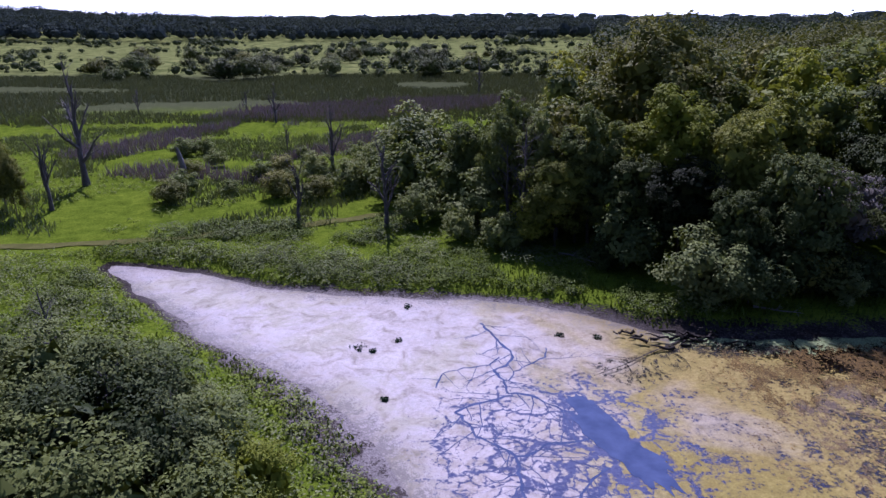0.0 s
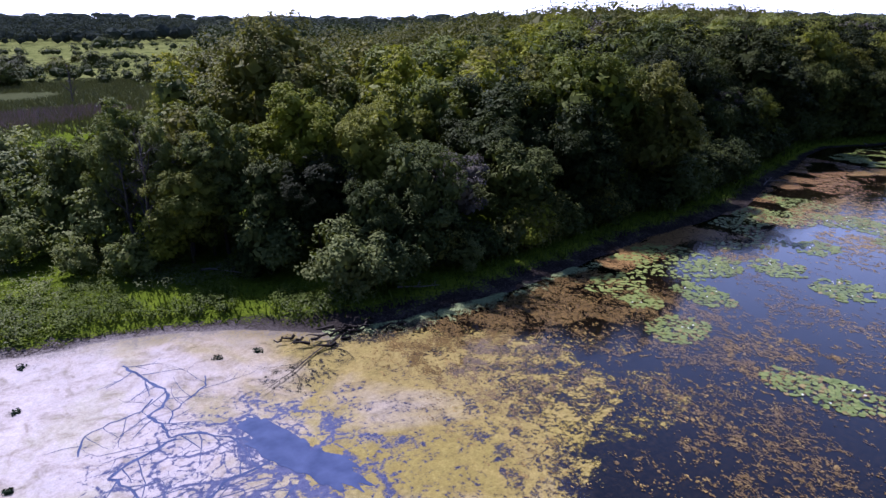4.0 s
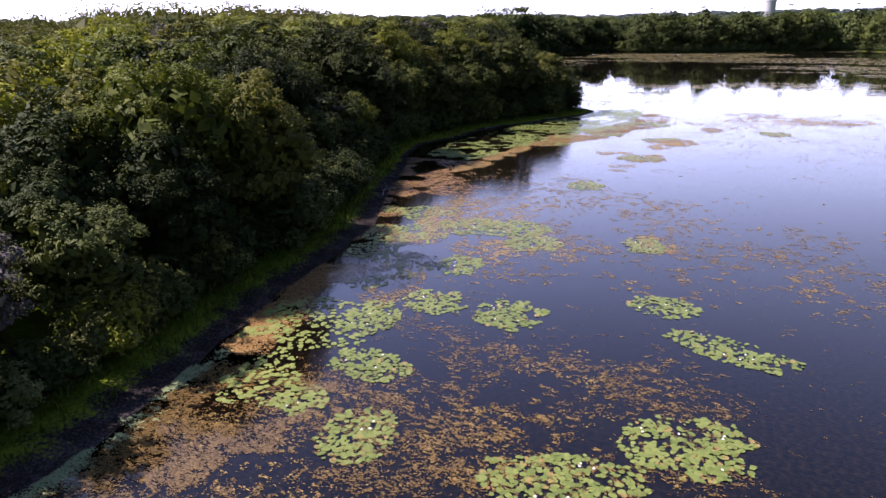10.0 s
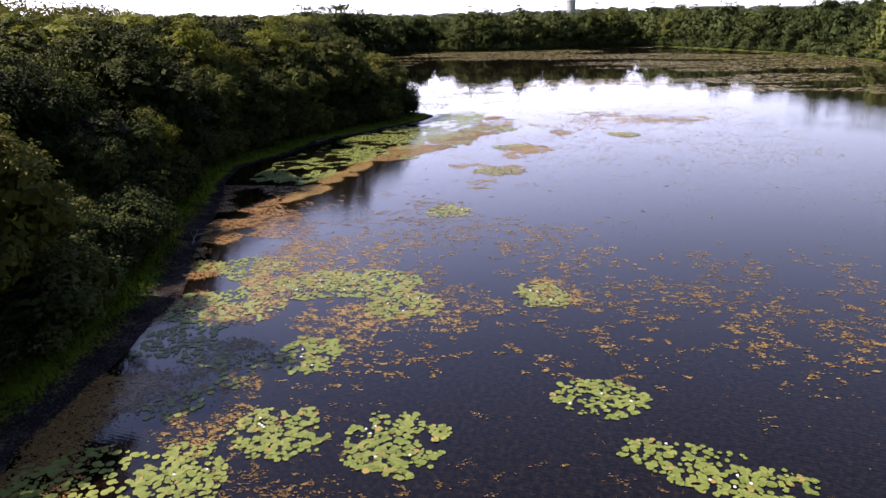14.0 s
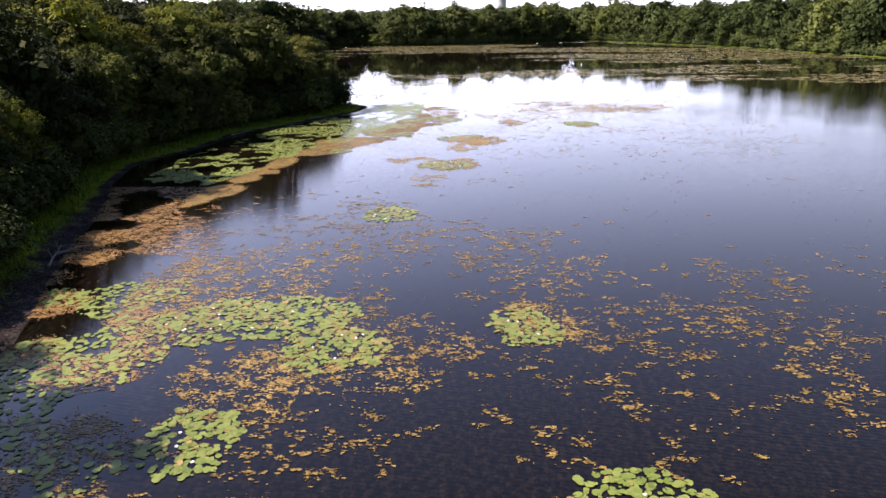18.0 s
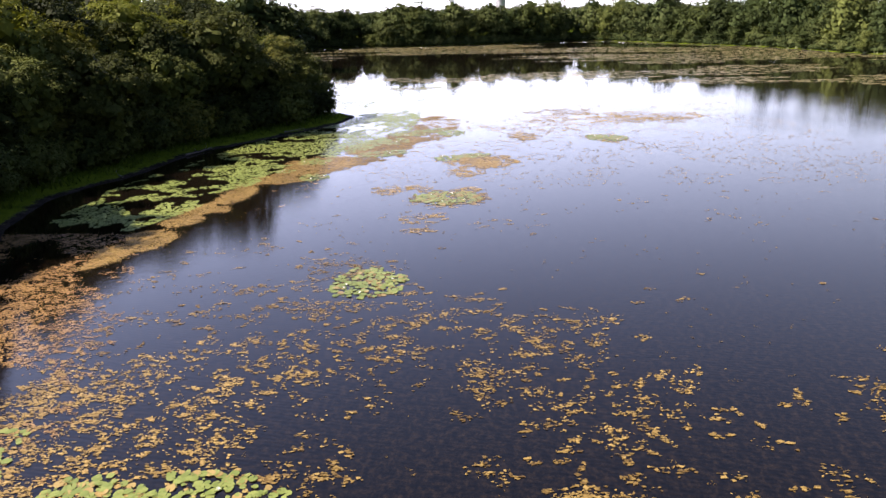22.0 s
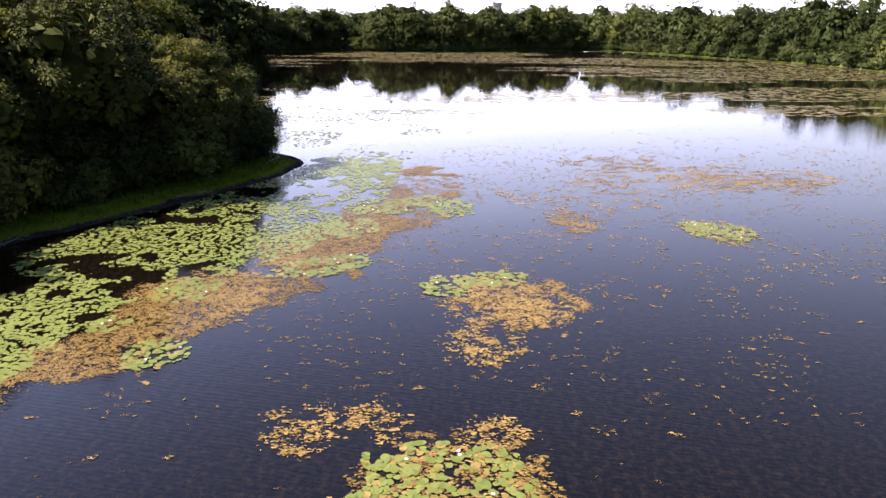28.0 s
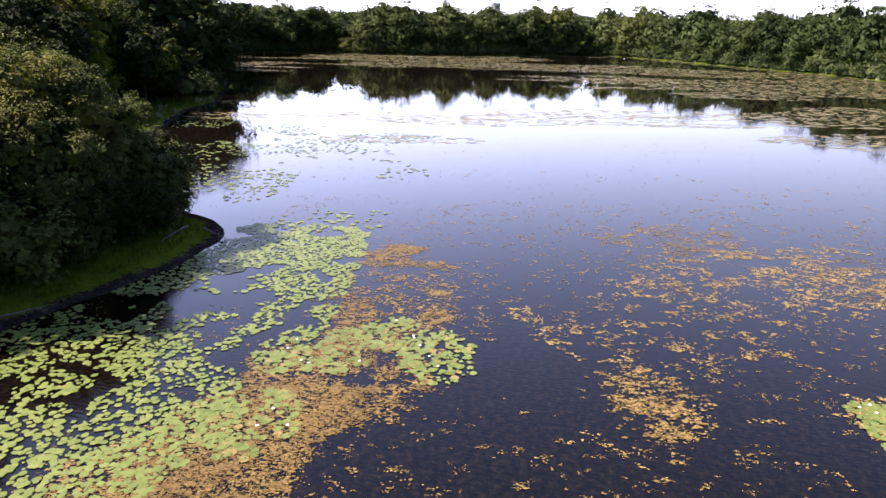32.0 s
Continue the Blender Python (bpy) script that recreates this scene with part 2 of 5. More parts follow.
def water_material():
    """Still brown water: a clear skin over a dark bed, ruffled in streaks by the wind."""
    m, nt, out = mat_new("pond_water")
    geo = nt.nodes.new("ShaderNodeNewGeometry")
    mp = nt.nodes.new("ShaderNodeMapping")
    mp.inputs["Rotation"].default_value = (0, 0, radians(28))
    mp.inputs["Scale"].default_value = (2.2, 0.9, 1.0)
    nt.links.new(geo.outputs["Position"], mp.inputs["Vector"])
    bed = tex_noise(nt, geo.outputs["Position"], 4.0, 7, 0.8)
    col = ramp(nt, bed, [(0.38, (0.001, 0.0008, 0.0007)), (0.5, (0.0035, 0.0026, 0.002)), (0.70, (0.018, 0.012, 0.0065))])
    gusts = tex_noise(nt, geo.outputs["Position"], 0.035, 2)
    rip = tex_noise(nt, mp.outputs[0], 2.7, 3, 0.5, 0.2)
    amp = math_node(nt, "MULTIPLY", math_node(nt, "SUBTRACT", gusts, 0.27, clamp=True), 0.30)
    # the far end of the pond lies calm under its trees
    place = nt.nodes.new("ShaderNodeSeparateXYZ")
    nt.links.new(geo.outputs["Position"], place.inputs[0])
    calm = math_node(nt, "DIVIDE", math_node(nt, "SUBTRACT", place.outputs[0], 118.0), 45.0, clamp=True)
    amp = math_node(nt, "MULTIPLY", amp, math_node(nt, "MULTIPLY_ADD", calm, -0.88, 1.0))
    chop = tex_noise(nt, mp.outputs[0], 11.0, 2, 0.5)
    wave = node(nt, "ShaderNodeTexWave", Scale=0.85, Distortion=7.0, Detail=3.0)
    wave.inputs["Detail Scale"].default_value = 0.7
    nt.links.new(mp.outputs[0], wave.inputs["Vector"])
    ripple = math_node(nt, "MULTIPLY_ADD", wave.outputs["Fac"], 0.35, rip)
    h = math_node(nt, "MULTIPLY", math_node(nt, "MULTIPLY_ADD", chop, 0.45, ripple), amp)
    bm = node(nt, "ShaderNodeBump", Strength=0.36, Distance=0.10)
    nt.links.new(h, bm.inputs["Height"])
    p = node(nt, "ShaderNodeBsdfPrincipled", Roughness=0.02, IOR=1.33)
    nt.links.new(col, p.inputs["Base Color"])
    nt.links.new(bm.outputs[0], p.inputs["Normal"])
    nt.links.new(p.outputs[0], out.inputs[0])
    return m


def scum_material():
    """A skin of algae: close and cream, whitened by painted glare in the shallow arm, yellower, netted and torn towards
    open water.
    """
    m, nt, out = mat_new("algae_skin")
    geo = nt.nodes.new("ShaderNodeNewGeometry")
    pos = geo.outputs["Position"]
    sep = nt.nodes.new("ShaderNodeSeparateXYZ")
    nt.links.new(pos, sep.inputs[0])
    shore = nt.nodes.new("ShaderNodeAttribute")
    shore.attribute_name = "shore"
    big = tex_noise(nt, pos, 0.16, 4, 0.6, 0.6)
    midn = tex_noise(nt, pos, 0.9, 6, 0.68, 0.8)
    fine = tex_noise(nt, pos, 5.0, 5, 0.65)
    grit = tex_noise(nt, pos, 16.0, 3, 0.6)
    east = math_node(nt, "MULTIPLY_ADD", sep.outputs[0], 0.040, 0.12)
    east = math_node(nt, "MULTIPLY_ADD", math_node(nt, "SUBTRACT", big, 0.5), 0.9, east, clamp=True)
    tone = math_node(nt, "MULTIPLY_ADD", grit, 0.5, math_node(nt, "MULTIPLY", fine, 0.5))
    # the arm's pale tone holds glare of sun and sky in its colour
    white = ramp(nt, tone, [(0.30, (0.225, 0.207, 0.207)), (0.62, (0.380, 0.357, 0.368))])
    cream = ramp(nt, tone, [(0.30, (0.112, 0.088, 0.024)), (0.50, (0.218, 0.174, 0.050)), (0.66, (0.305, 0.252, 0.092))])
    col = mix_col(nt, ramp(nt, east, [(0.25, (0, 0, 0)), (0.60, (1, 1, 1))]), white, cream)
    swirl = tex_noise(nt, pos, 0.42, 6, 0.7, 2.2)
    col = mix_col(nt, 1.0, col, ramp(nt, swirl, [(0.30, (0.74, 0.71, 0.69)), (0.42, (0.93, 0.92, 0.93)), (0.60, (1.05, 1.03, 1.04))]), "MULTIPLY")
    sheen = ramp(nt, math_node(nt, "SUBTRACT", big, math_node(nt, "MULTIPLY", swirl, 0.35)), [(0.30, (0, 0, 0)), (0.42, (0.5, 0.5, 0.5))])
    col = mix_col(nt, sheen, col, mix_col(nt, 1.0, col, (0.86, 0.90, 0.58), "MULTIPLY"))
    spots = ramp(nt, midn, [(0.30, (0.42, 0.38, 0.28)), (0.47, (0.86, 0.83, 0.78)), (0.62, (1, 1, 1))])
    col = mix_col(nt, 0.95, col, spots, "MULTIPLY")
    # dirty margin against the bank
    rim = math_node(nt, "MULTIPLY_ADD", math_node(nt, "SUBTRACT", midn, 0.5), 5.0, shore.outputs["Fac"])
    rim = math_node(nt, "MULTIPLY_ADD", math_node(nt, "SUBTRACT", fine, 0.5), 5.0, rim)
    rim = math_node(nt, "MULTIPLY_ADD", math_node(nt, "SUBTRACT", grit, 0.5), 5.0, rim)
    rim = math_node(nt, "MULTIPLY_ADD", rim, 0.85, 1.0, clamp=True)
    dirt = ramp(nt, tone, [(0.35, (0.030, 0.026, 0.022)), (0.60, (0.120, 0.105, 0.098))])
    col = mix_col(nt, math_node(nt, "MULTIPLY", rim, 0.85), col, dirt)
    p = node(nt, "ShaderNodeBsdfPrincipled", Roughness=0.65)
    p.inputs["Specular IOR Level"].default_value = 0.10
    nt.links.new(col, p.inputs["Base Color"])
    bm = node(nt, "ShaderNodeBump", Strength=0.4, Distance=0.03)
    nt.links.new(fine, bm.inputs["Height"])
    nt.links.new(bm.outputs[0], p.inputs["Normal"])
    # torn edge: more holes the further east and south
    s = math_node(nt, "MULTIPLY_ADD", sep.outputs[0], 0.0125, 0.24)
    s = math_node(nt, "MULTIPLY_ADD", math_node(nt, "SUBTRACT", 24.0, sep.outputs[1]), 0.006, s)
    south = math_node(nt, "MULTIPLY_ADD", math_node(nt, "SUBTRACT", big, 0.5), 12.0, math_node(nt, "SUBTRACT", 15.0, sep.outputs[1]))
    s = math_node(nt, "MULTIPLY_ADD", math_node(nt, "DIVIDE", south, 7.0, clamp=True), 0.7, s)
    rim_east = math_node(nt, "MULTIPLY_ADD", math_node(nt, "SUBTRACT", big, 0.5), 14.0, math_node(nt, "SUBTRACT", math_node(nt, "MULTIPLY_ADD", math_node(nt, "MAXIMUM", math_node(nt, "SUBTRACT", sep.outputs[1], 24.5), 0.0), 1.35, sep.outputs[0]), 22.5))
    s = math_node(nt, "MULTIPLY_ADD", math_node(nt, "DIVIDE", rim_east, 8.0, clamp=True), 0.5, s)
    away = nt.nodes.new("ShaderNodeVectorMath")
    away.operation = "DISTANCE"
    away.inputs[1].default_value = (4.2, 22.5, 0.0)
    nt.links.new(pos, away.inputs[0])
    lace = math_node(nt, "SUBTRACT", 1.0, math_node(nt, "DIVIDE", away.outputs["Value"], 9.0), clamp=True)
    s = math_node(nt, "MULTIPLY_ADD", lace, 0.05, s)
    # a net of fine channels between the cells of the skin
    warp = nt.nodes.new("ShaderNodeTexNoise")
    warp.inputs["Scale"].default_value = 0.55
    warp.inputs["Detail"].default_value = 4
    nt.links.new(pos, warp.inputs["Vector"])
    bend = nt.nodes.new("ShaderNodeVectorMath")
    bend.operation = "MULTIPLY_ADD"
    bend.inputs[1].default_value = (2.6, 2.6, 0.0)
    nt.links.new(warp.outputs["Color"], bend.inputs[0])
    nt.links.new(pos, bend.inputs[2])
    flat = nt.nodes.new("ShaderNodeVectorMath")
    flat.operation = "MULTIPLY"
    flat.inputs[1].default_value = (1.0, 1.0, 0.0)
    nt.links.new(bend.outputs[0], flat.inputs[0])
    net = None
    for scale, reach in ((0.40, 0.12), (1.25, 0.15)):
        vor = nt.nodes.new("ShaderNodeTexVoronoi")
        vor.feature = "DISTANCE_TO_EDGE"
        vor.inputs["Scale"].default_value = scale
        nt.links.new(flat.outputs[0], vor.inputs["Vector"])
        e = math_node(nt, "SUBTRACT", 1.0, math_node(nt, "DIVIDE", vor.outputs["Distance"], reach), clamp=True)
        net = e if net is None else math_node(nt, "MAXIMUM", net, math_node(nt, "MULTIPLY", e, 0.8))
    net = math_node(nt, "MULTIPLY", net, math_node(nt, "MULTIPLY_ADD", midn, 1.2, 0.2))
    s = math_node(nt, "MULTIPLY_ADD", math_node(nt, "MULTIPLY", net, math_node(nt, "MULTIPLY", lace, 1.7, clamp=True)), 0.34, s)
    n = math_node(nt, "MULTIPLY_ADD", fine, 0.50, math_node(nt, "MULTIPLY", midn, 0.58))
    a = math_node(nt, "MULTIPLY", math_node(nt, "SUBTRACT", n, s), 12.0, clamp=True)
    t = nt.nodes.new("ShaderNodeBsdfTransparent")
    # openings here carry the blue sky reflection as base colour
    sky_tint = node(nt, "ShaderNodeBsdfPrincipled", Roughness=0.05, IOR=1.33)
    nt.links.new(ramp(nt, fine, [(0.35, (0.044, 0.050, 0.104)), (0.65, (0.090, 0.094, 0.158))]), sky_tint.inputs["Base Color"])
    hole = nt.nodes.new("ShaderNodeMixShader")
    sky_share = math_node(nt, "SUBTRACT", 1.0, math_node(nt, "DIVIDE", away.outputs["Value"], 14.0), clamp=True)
    nt.links.new(math_node(nt, "MULTIPLY", sky_share, 1.5, clamp=True), hole.inputs[0])
    nt.links.new(t.outputs[0], hole.inputs[1])
    nt.links.new(sky_tint.outputs[0], hole.inputs[2])
    mx = nt.nodes.new("ShaderNodeMixShader")
    nt.links.new(a, mx.inputs[0])
    nt.links.new(hole.outputs[0], mx.inputs[1])
    nt.links.new(p.outputs[0], mx.inputs[2])
    nt.links.new(mx.outputs[0], out.inputs[0])
    return m


def ground_material():
    """Mud at the waterline, lush grass on the banks, reed bed and pale sedge in bands across the marsh."""
    m, nt, out = mat_new("marsh_ground")
    geo = nt.nodes.new("ShaderNodeNewGeometry")
    pos = geo.outputs["Position"]
    sep = nt.nodes.new("ShaderNodeSeparateXYZ")
    nt.links.new(pos, sep.inputs[0])
    n1 = tex_noise(nt, pos, 0.05, 5, 0.6)
    n2 = tex_noise(nt, pos, 0.7, 6, 0.65)
    n3 = tex_noise(nt, pos, 6.0, 4, 0.6)
    f = math_node(nt, "MULTIPLY_ADD", n3, 0.45, math_node(nt, "MULTIPLY", n2, 0.55))
    grass = ramp(nt, f, [(0.33, (0.030, 0.048, 0.005)), (0.50, (0.072, 0.104, 0.009)), (0.68, (0.122, 0.156, 0.015))])
    reed = ramp(nt, f, [(0.33, (0.036, 0.044, 0.020)), (0.66, (0.070, 0.078, 0.038))])
    tufts = math_node(nt, "MULTIPLY_ADD", tex_noise(nt, pos, 0.16, 5, 0.7), 0.75, math_node(nt, "MULTIPLY", f, 0.25))
    sedge = ramp(nt, tufts, [(0.36, (0.036, 0.050, 0.018)), (0.48, (0.100, 0.116, 0.036)), (0.64, (0.185, 0.190, 0.070))])
    grit = math_node(nt, "MULTIPLY_ADD", tex_noise(nt, pos, 9.0, 5, 0.75), 0.65, math_node(nt, "MULTIPLY", n2, 0.35))
    mud = ramp(nt, grit, [(0.36, (0.008, 0.007, 0.006)), (0.5, (0.024, 0.020, 0.018)), (0.64, (0.080, 0.069, 0.064))])
    margin = nt.nodes.new("ShaderNodeAttribute")
    margin.attribute_name = "margin"
    yy = math_node(nt, "MULTIPLY_ADD", math_node(nt, "SUBTRACT", n1, 0.5), 45.0, sep.outputs[1])

    def band(v, lo, width):
        return math_node(nt, "DIVIDE", math_node(nt, "SUBTRACT", v, lo), width, clamp=True)

    col = mix_col(nt, band(yy, 118.0, 14.0), grass, reed)
    col = mix_col(nt, band(yy, 198.0, 25.0), col, sedge)
    zz = math_node(nt, "MULTIPLY_ADD", math_node(nt, "SUBTRACT", n2, 0.5), 2.6, margin.outputs["Fac"])
    zz = math_node(nt, "MULTIPLY_ADD", math_node(nt, "SUBTRACT", n3, 0.5), 2.6, zz)
    dry_part = nt.nodes.new("ShaderNodeAttribute")
    dry_part.attribute_name = "dried"
    dry = math_node(nt, "MULTIPLY_ADD", math_node(nt, "SUBTRACT", grit, 0.5), 9.0, zz)
    dried = ramp(nt, grit, [(0.38, (0.080, 0.070, 0.066)), (0.60, (0.300, 0.275, 0.275))])
    col = mix_col(nt, band(zz, 0.8, 0.45), mix_col(nt, math_node(nt, "MULTIPLY", math_node(nt, "SUBTRACT", 1.0, band(dry, 0.1, 0.5)), dry_part.outputs["Fac"]), mud, dried), col)
    p = node(nt, "ShaderNodeBsdfPrincipled", Roughness=0.95)
    p.inputs["Specular IOR Level"].default_value = 0.0
    nt.links.new(col, p.inputs["Base Color"])
    bm = node(nt, "ShaderNodeBump", Strength=0.8, Distance=0.25)
    nt.links.new(f, bm.inputs["Height"])
    nt.links.new(bm.outputs[0], p.inputs["Normal"])
    nt.links.new(p.outputs[0], out.inputs[0])
    return m


def sky_blue_material():
    """Shallow water in the openings of the algae, the sky's blue reflection put into its colour."""
    m, nt, out = mat_new("sky_tinted_water")
    geo = nt.nodes.new("ShaderNodeNewGeometry")
    f = tex_noise(nt, geo.outputs["Position"], 1.4, 4)
    p = node(nt, "ShaderNodeBsdfPrincipled", Roughness=0.05, IOR=1.33)
    nt.links.new(ramp(nt, f, [(0.3, (0.034, 0.046, 0.100)), (0.7, (0.060, 0.076, 0.150))]), p.inputs["Base Color"])
    nt.links.new(p.outputs[0], out.inputs[0])
    return m


M_WATER, M_SCUM, M_GROUND, M_SKYBLUE = water_material(), scum_material(), ground_material(), sky_blue_material()


# ---- mesh tools ----
def mesh_np(name, verts, faces, material):
    """A mesh from arrays: verts (n, 3), faces (m, k) of equal corner count."""
    verts, faces = np.asarray(verts, dtype=np.float32), np.asarray(faces, dtype=np.int32)
    me = bpy.data.meshes.new(name)
    k = faces.shape[1]
    me.vertices.add(len(verts))
    me.vertices.foreach_set("co", verts.ravel())
    me.loops.add(faces.size)
    me.loops.foreach_set("vertex_index", faces.ravel())
    me.polygons.add(len(faces))
    me.polygons.foreach_set("loop_start", np.arange(0, faces.size, k, dtype=np.int32))
    me.update(calc_edges=True)
    me.materials.append(material)
    return me


def unit(v):
    return v / np.maximum(np.linalg.norm(v, axis=1, keepdims=True), 1e-6)


def leaf_cards(c, n, length, width, rng):
    """Folded, pointed sprays of leaves at c, facing n."""
    k = len(c)
    n = unit(n)
    t = unit(np.cross(n, rng.normal(size=(k, 3))))
    b = np.cross(n, t)
    L = (length * rng.uniform(0.65, 1.35, k))[:, None]
    W = (width * rng.uniform(0.65, 1.35, k))[:, None]
    droop = n * L * rng.uniform(-0.12, 0.22, (k, 1))
    v = np.stack([c - t * L / 2 - droop, c + b * W / 2 + n * W * 0.16, c + t * L / 2 - droop, c - b * W / 2 + n * W * 0.16], 1)
    return v.reshape(-1, 3), np.arange(4 * k).reshape(k, 4)


def tube(points, radii, sides=6):
    pts = np.asarray(points, dtype=float)
    out, faces = [], []
    for i, p in enumerate(pts):
        d = pts[min(i + 1, len(pts) - 1)] - pts[max(i - 1, 0)]
        d /= max(np.linalg.norm(d), 1e-6)
        a = np.cross(d, (0.3, 0.9, 0.2))
        a /= np.linalg.norm(a)
        b = np.cross(d, a)
        for s in range(sides):
            g = 2 * math.pi * s / sides
            out.append(p + radii[i] * (a * math.cos(g) + b * math.sin(g)))
    for i in range(len(pts) - 1):
        for s in range(sides):
            q = (s + 1) % sides
            faces.append((i * sides + s, i * sides + q, (i + 1) * sides + q, (i + 1) * sides + s))
    return np.array(out), np.array(faces)


def join_arrays(pieces):
    vs, fs, at = [], [], 0
    for v, f in pieces:
        vs.append(v)
        fs.append(f + at)
        at += len(v)
    return np.concatenate(vs), np.concatenate(fs)


def branch_set(rng, height, spread, limbs, start=0.25, r0=None, sides=6, twigs=0, lean=0.06, crook=0.12, up=0.55, thick=0.55):
    """Tapered trunk with crooked limbs and, for bare trees, forking twigs."""
    r0 = r0 or height * 0.018
    pieces = []
    n = 7
    off = np.cumsum(rng.normal(0, lean * height / n, (n, 2)), 0)
    off[0] = 0
    trunk = np.c_[off, np.linspace(-0.15, height, n)]
    pieces.append(tube(trunk, np.linspace(r0, r0 * 0.22, n) * np.r_[1.35, np.ones(n - 1)], sides))
    for i in range(limbs):
        u = start + (0.95 - start) * (i + rng.uniform(0.1, 0.9)) / limbs
        p0 = np.array([np.interp(u * height, trunk[:, 2], trunk[:, k]) for k in range(3)])
        az = i * 2.4 + rng.uniform(-0.5, 0.5)
        ln = spread * rng.uniform(0.55, 1.0) * (1.15 - 0.6 * u)
        d = np.array([math.cos(az), math.sin(az), up * rng.uniform(0.4, 1.5)])
        pts, p = [p0], p0.copy()
        for s in range(4):
            d = d + rng.normal(0, crook, 3) * 2 + (0, 0, 0.08)
            p = p + d / np.linalg.norm(d) * ln / 4
            pts.append(p.copy())
        rr = r0 * (1 - 0.7 * u) * thick
        pieces.append(tube(pts, np.linspace(rr, rr * 0.2, 5), max(4, sides - 2)))
        for w in range(twigs):
            k = rng.integers(1, 4)
            q, e = pts[k].copy(), d + rng.normal(0, 0.8, 3)
            tp = [q.copy()]
            for s in range(3):
                e = e + rng.normal(0, 0.35, 3)
                q = q + e / np.linalg.norm(e) * ln * 0.16
                tp.append(q.copy())
            pieces.append(tube(tp, np.linspace(rr * 0.4, rr * 0.08, 4), 3))
    return join_arrays(pieces)


def crown_arrays(rng, height, radius, clumps, per, size, base=0.28, ragged=0.25, tuft=0.30, drop=0.0):
    """Leaf sprays gathered in tufts over domed boughs, with dark gaps between the boughs."""
    mid, half = height * (1 + base) / 2, height * (1 - base) / 2
    shape = np.array([radius, radius, half])
    lobes = unit(rng.normal(size=(7, 3)))
    boughs = max(8, clumps // 8)
    k = np.arange(boughs) + 0.5
    zz = 1 - 1.62 * k / boughs
    az = k * 2.39996 + rng.normal(0, 0.35, boughs)
    bd = unit(np.c_[np.cos(az) * np.sqrt(1 - zz ** 2), np.sin(az) * np.sqrt(1 - zz ** 2), zz] + rng.normal(0, 0.14, (boughs, 3)))
    br = radius * rng.uniform(0.30, 0.50, boughs) * (1.25 if clumps < 100 else 1.0)
    bc = bd * (rng.uniform(0.60, 0.60 + 0.26 * min(1.0, ragged + 0.4), boughs) * (1 + 0.4 * ragged * (np.max(bd @ lobes.T, 1) - 0.72)))[:, None] * shape + (0, 0, mid)
    own = np.arange(clumps) % boughs
    d = unit(rng.normal(size=(clumps, 3)) + bd[own] * 0.9 + (0, 0, 0.75))
    c = bc[own] + d * (br[own] * rng.uniform(0.72, 1.0, clumps))[:, None] * (1.0, 1.0, 0.78)
    cr = radius * tuft * rng.uniform(0.6, 1.2, clumps)
    cc, rr, dd = np.repeat(c, per, 0), np.repeat(cr, per), np.repeat(d, per, 0)
    e = unit(rng.normal(size=(len(cc), 3)) + dd * 0.7 + (0, 0, 0.45))
    q = rng.uniform(0.45, 1.1, len(cc))[:, None]
    pos = cc + e * rr[:, None] * q * (1.0, 1.0, 0.75)
    pos[:, 2] -= drop * rng.uniform(0, 1, len(cc)) ** 2 * rr
    nor = e * 0.45 + dd * 0.25 + (0, 0, 0.8) + rng.normal(0, 0.40, e.shape)
    cards = leaf_cards(pos, nor, size, size * 0.58, rng)
    # close-packed inner foliage, so that light does not pass straight through
    k = 240 if clumps < 65 else 300 if clumps < 100 else 900
    q = unit(rng.normal(size=(k, 3)))
    inner = q * (rng.uniform(0.56, 0.70, (k, 1)) if clumps > 100 else rng.uniform(0.62, 0.82, (k, 1))) * (1 + ragged * (np.max(q @ lobes.T, 1, keepdims=True) - 0.72)) * shape + (0, 0, mid)
    big = radius * (0.24 if clumps < 100 else 0.14)
    inner[:, :2] *= (1 - 0.10 * np.clip((inner[:, 2:3] - mid) / half, 0, 1))
    core = leaf_cards(inner, q + rng.normal(0, 0.22, q.shape), big, big * 0.62, rng)
    hull = bmesh.new()
    bmesh.ops.create_icosphere(hull, subdivisions=1, radius=1.0)
    hv = np.array([v.co[:] for v in hull.verts])
    hf = np.array([[v.index for v in f.verts] for f in hull.faces])
    hull.free()
    hv0 = hv.copy()
    hr = (1 + ragged * (np.max(hv @ lobes.T, 1) - 0.72)) * rng.uniform(0.30, 0.46, len(hv))
    hv = hv * hr[:, None] * shape + (0, 0, mid)
    hv[:, :2] *= (1 - 0.10 * np.clip((hv[:, 2:3] - mid) / half, 0, 1))
    tri_quads = np.stack([hv[hf[:, 0]], hv[hf[:, 1]], hv[hf[:, 2]], (hv[hf[:, 2]] + hv[hf[:, 0]]) / 2], 1).reshape(-1, 3)
    # a close leafy body in every bough
    lump = hv0[None] * rng.uniform(0.25, 0.56, (boughs, len(hv0), 1)) * br[:, None, None] * (0.95, 0.95, 0.66) + (bc - np.array((0, 0, 0.18)) * br[:, None])[:, None]
    lump = lump[:, hf]
    lump = np.concatenate([lump, ((lump[:, :, 2] + lump[:, :, 0]) / 2)[:, :, None]], 2).reshape(-1, 3)
    thick = 44
    bq = unit(rng.normal(size=(boughs * thick, 3)) + (0, 0, 0.15))
    bsize = np.repeat(br, thick)
    bpos = np.repeat(bc, thick, 0) + bq * (bsize * rng.uniform(0.42, 0.72, len(bq)))[:, None] * (1, 1, 0.72) - np.c_[bq[:, :2] * 0, bsize * 0.12]
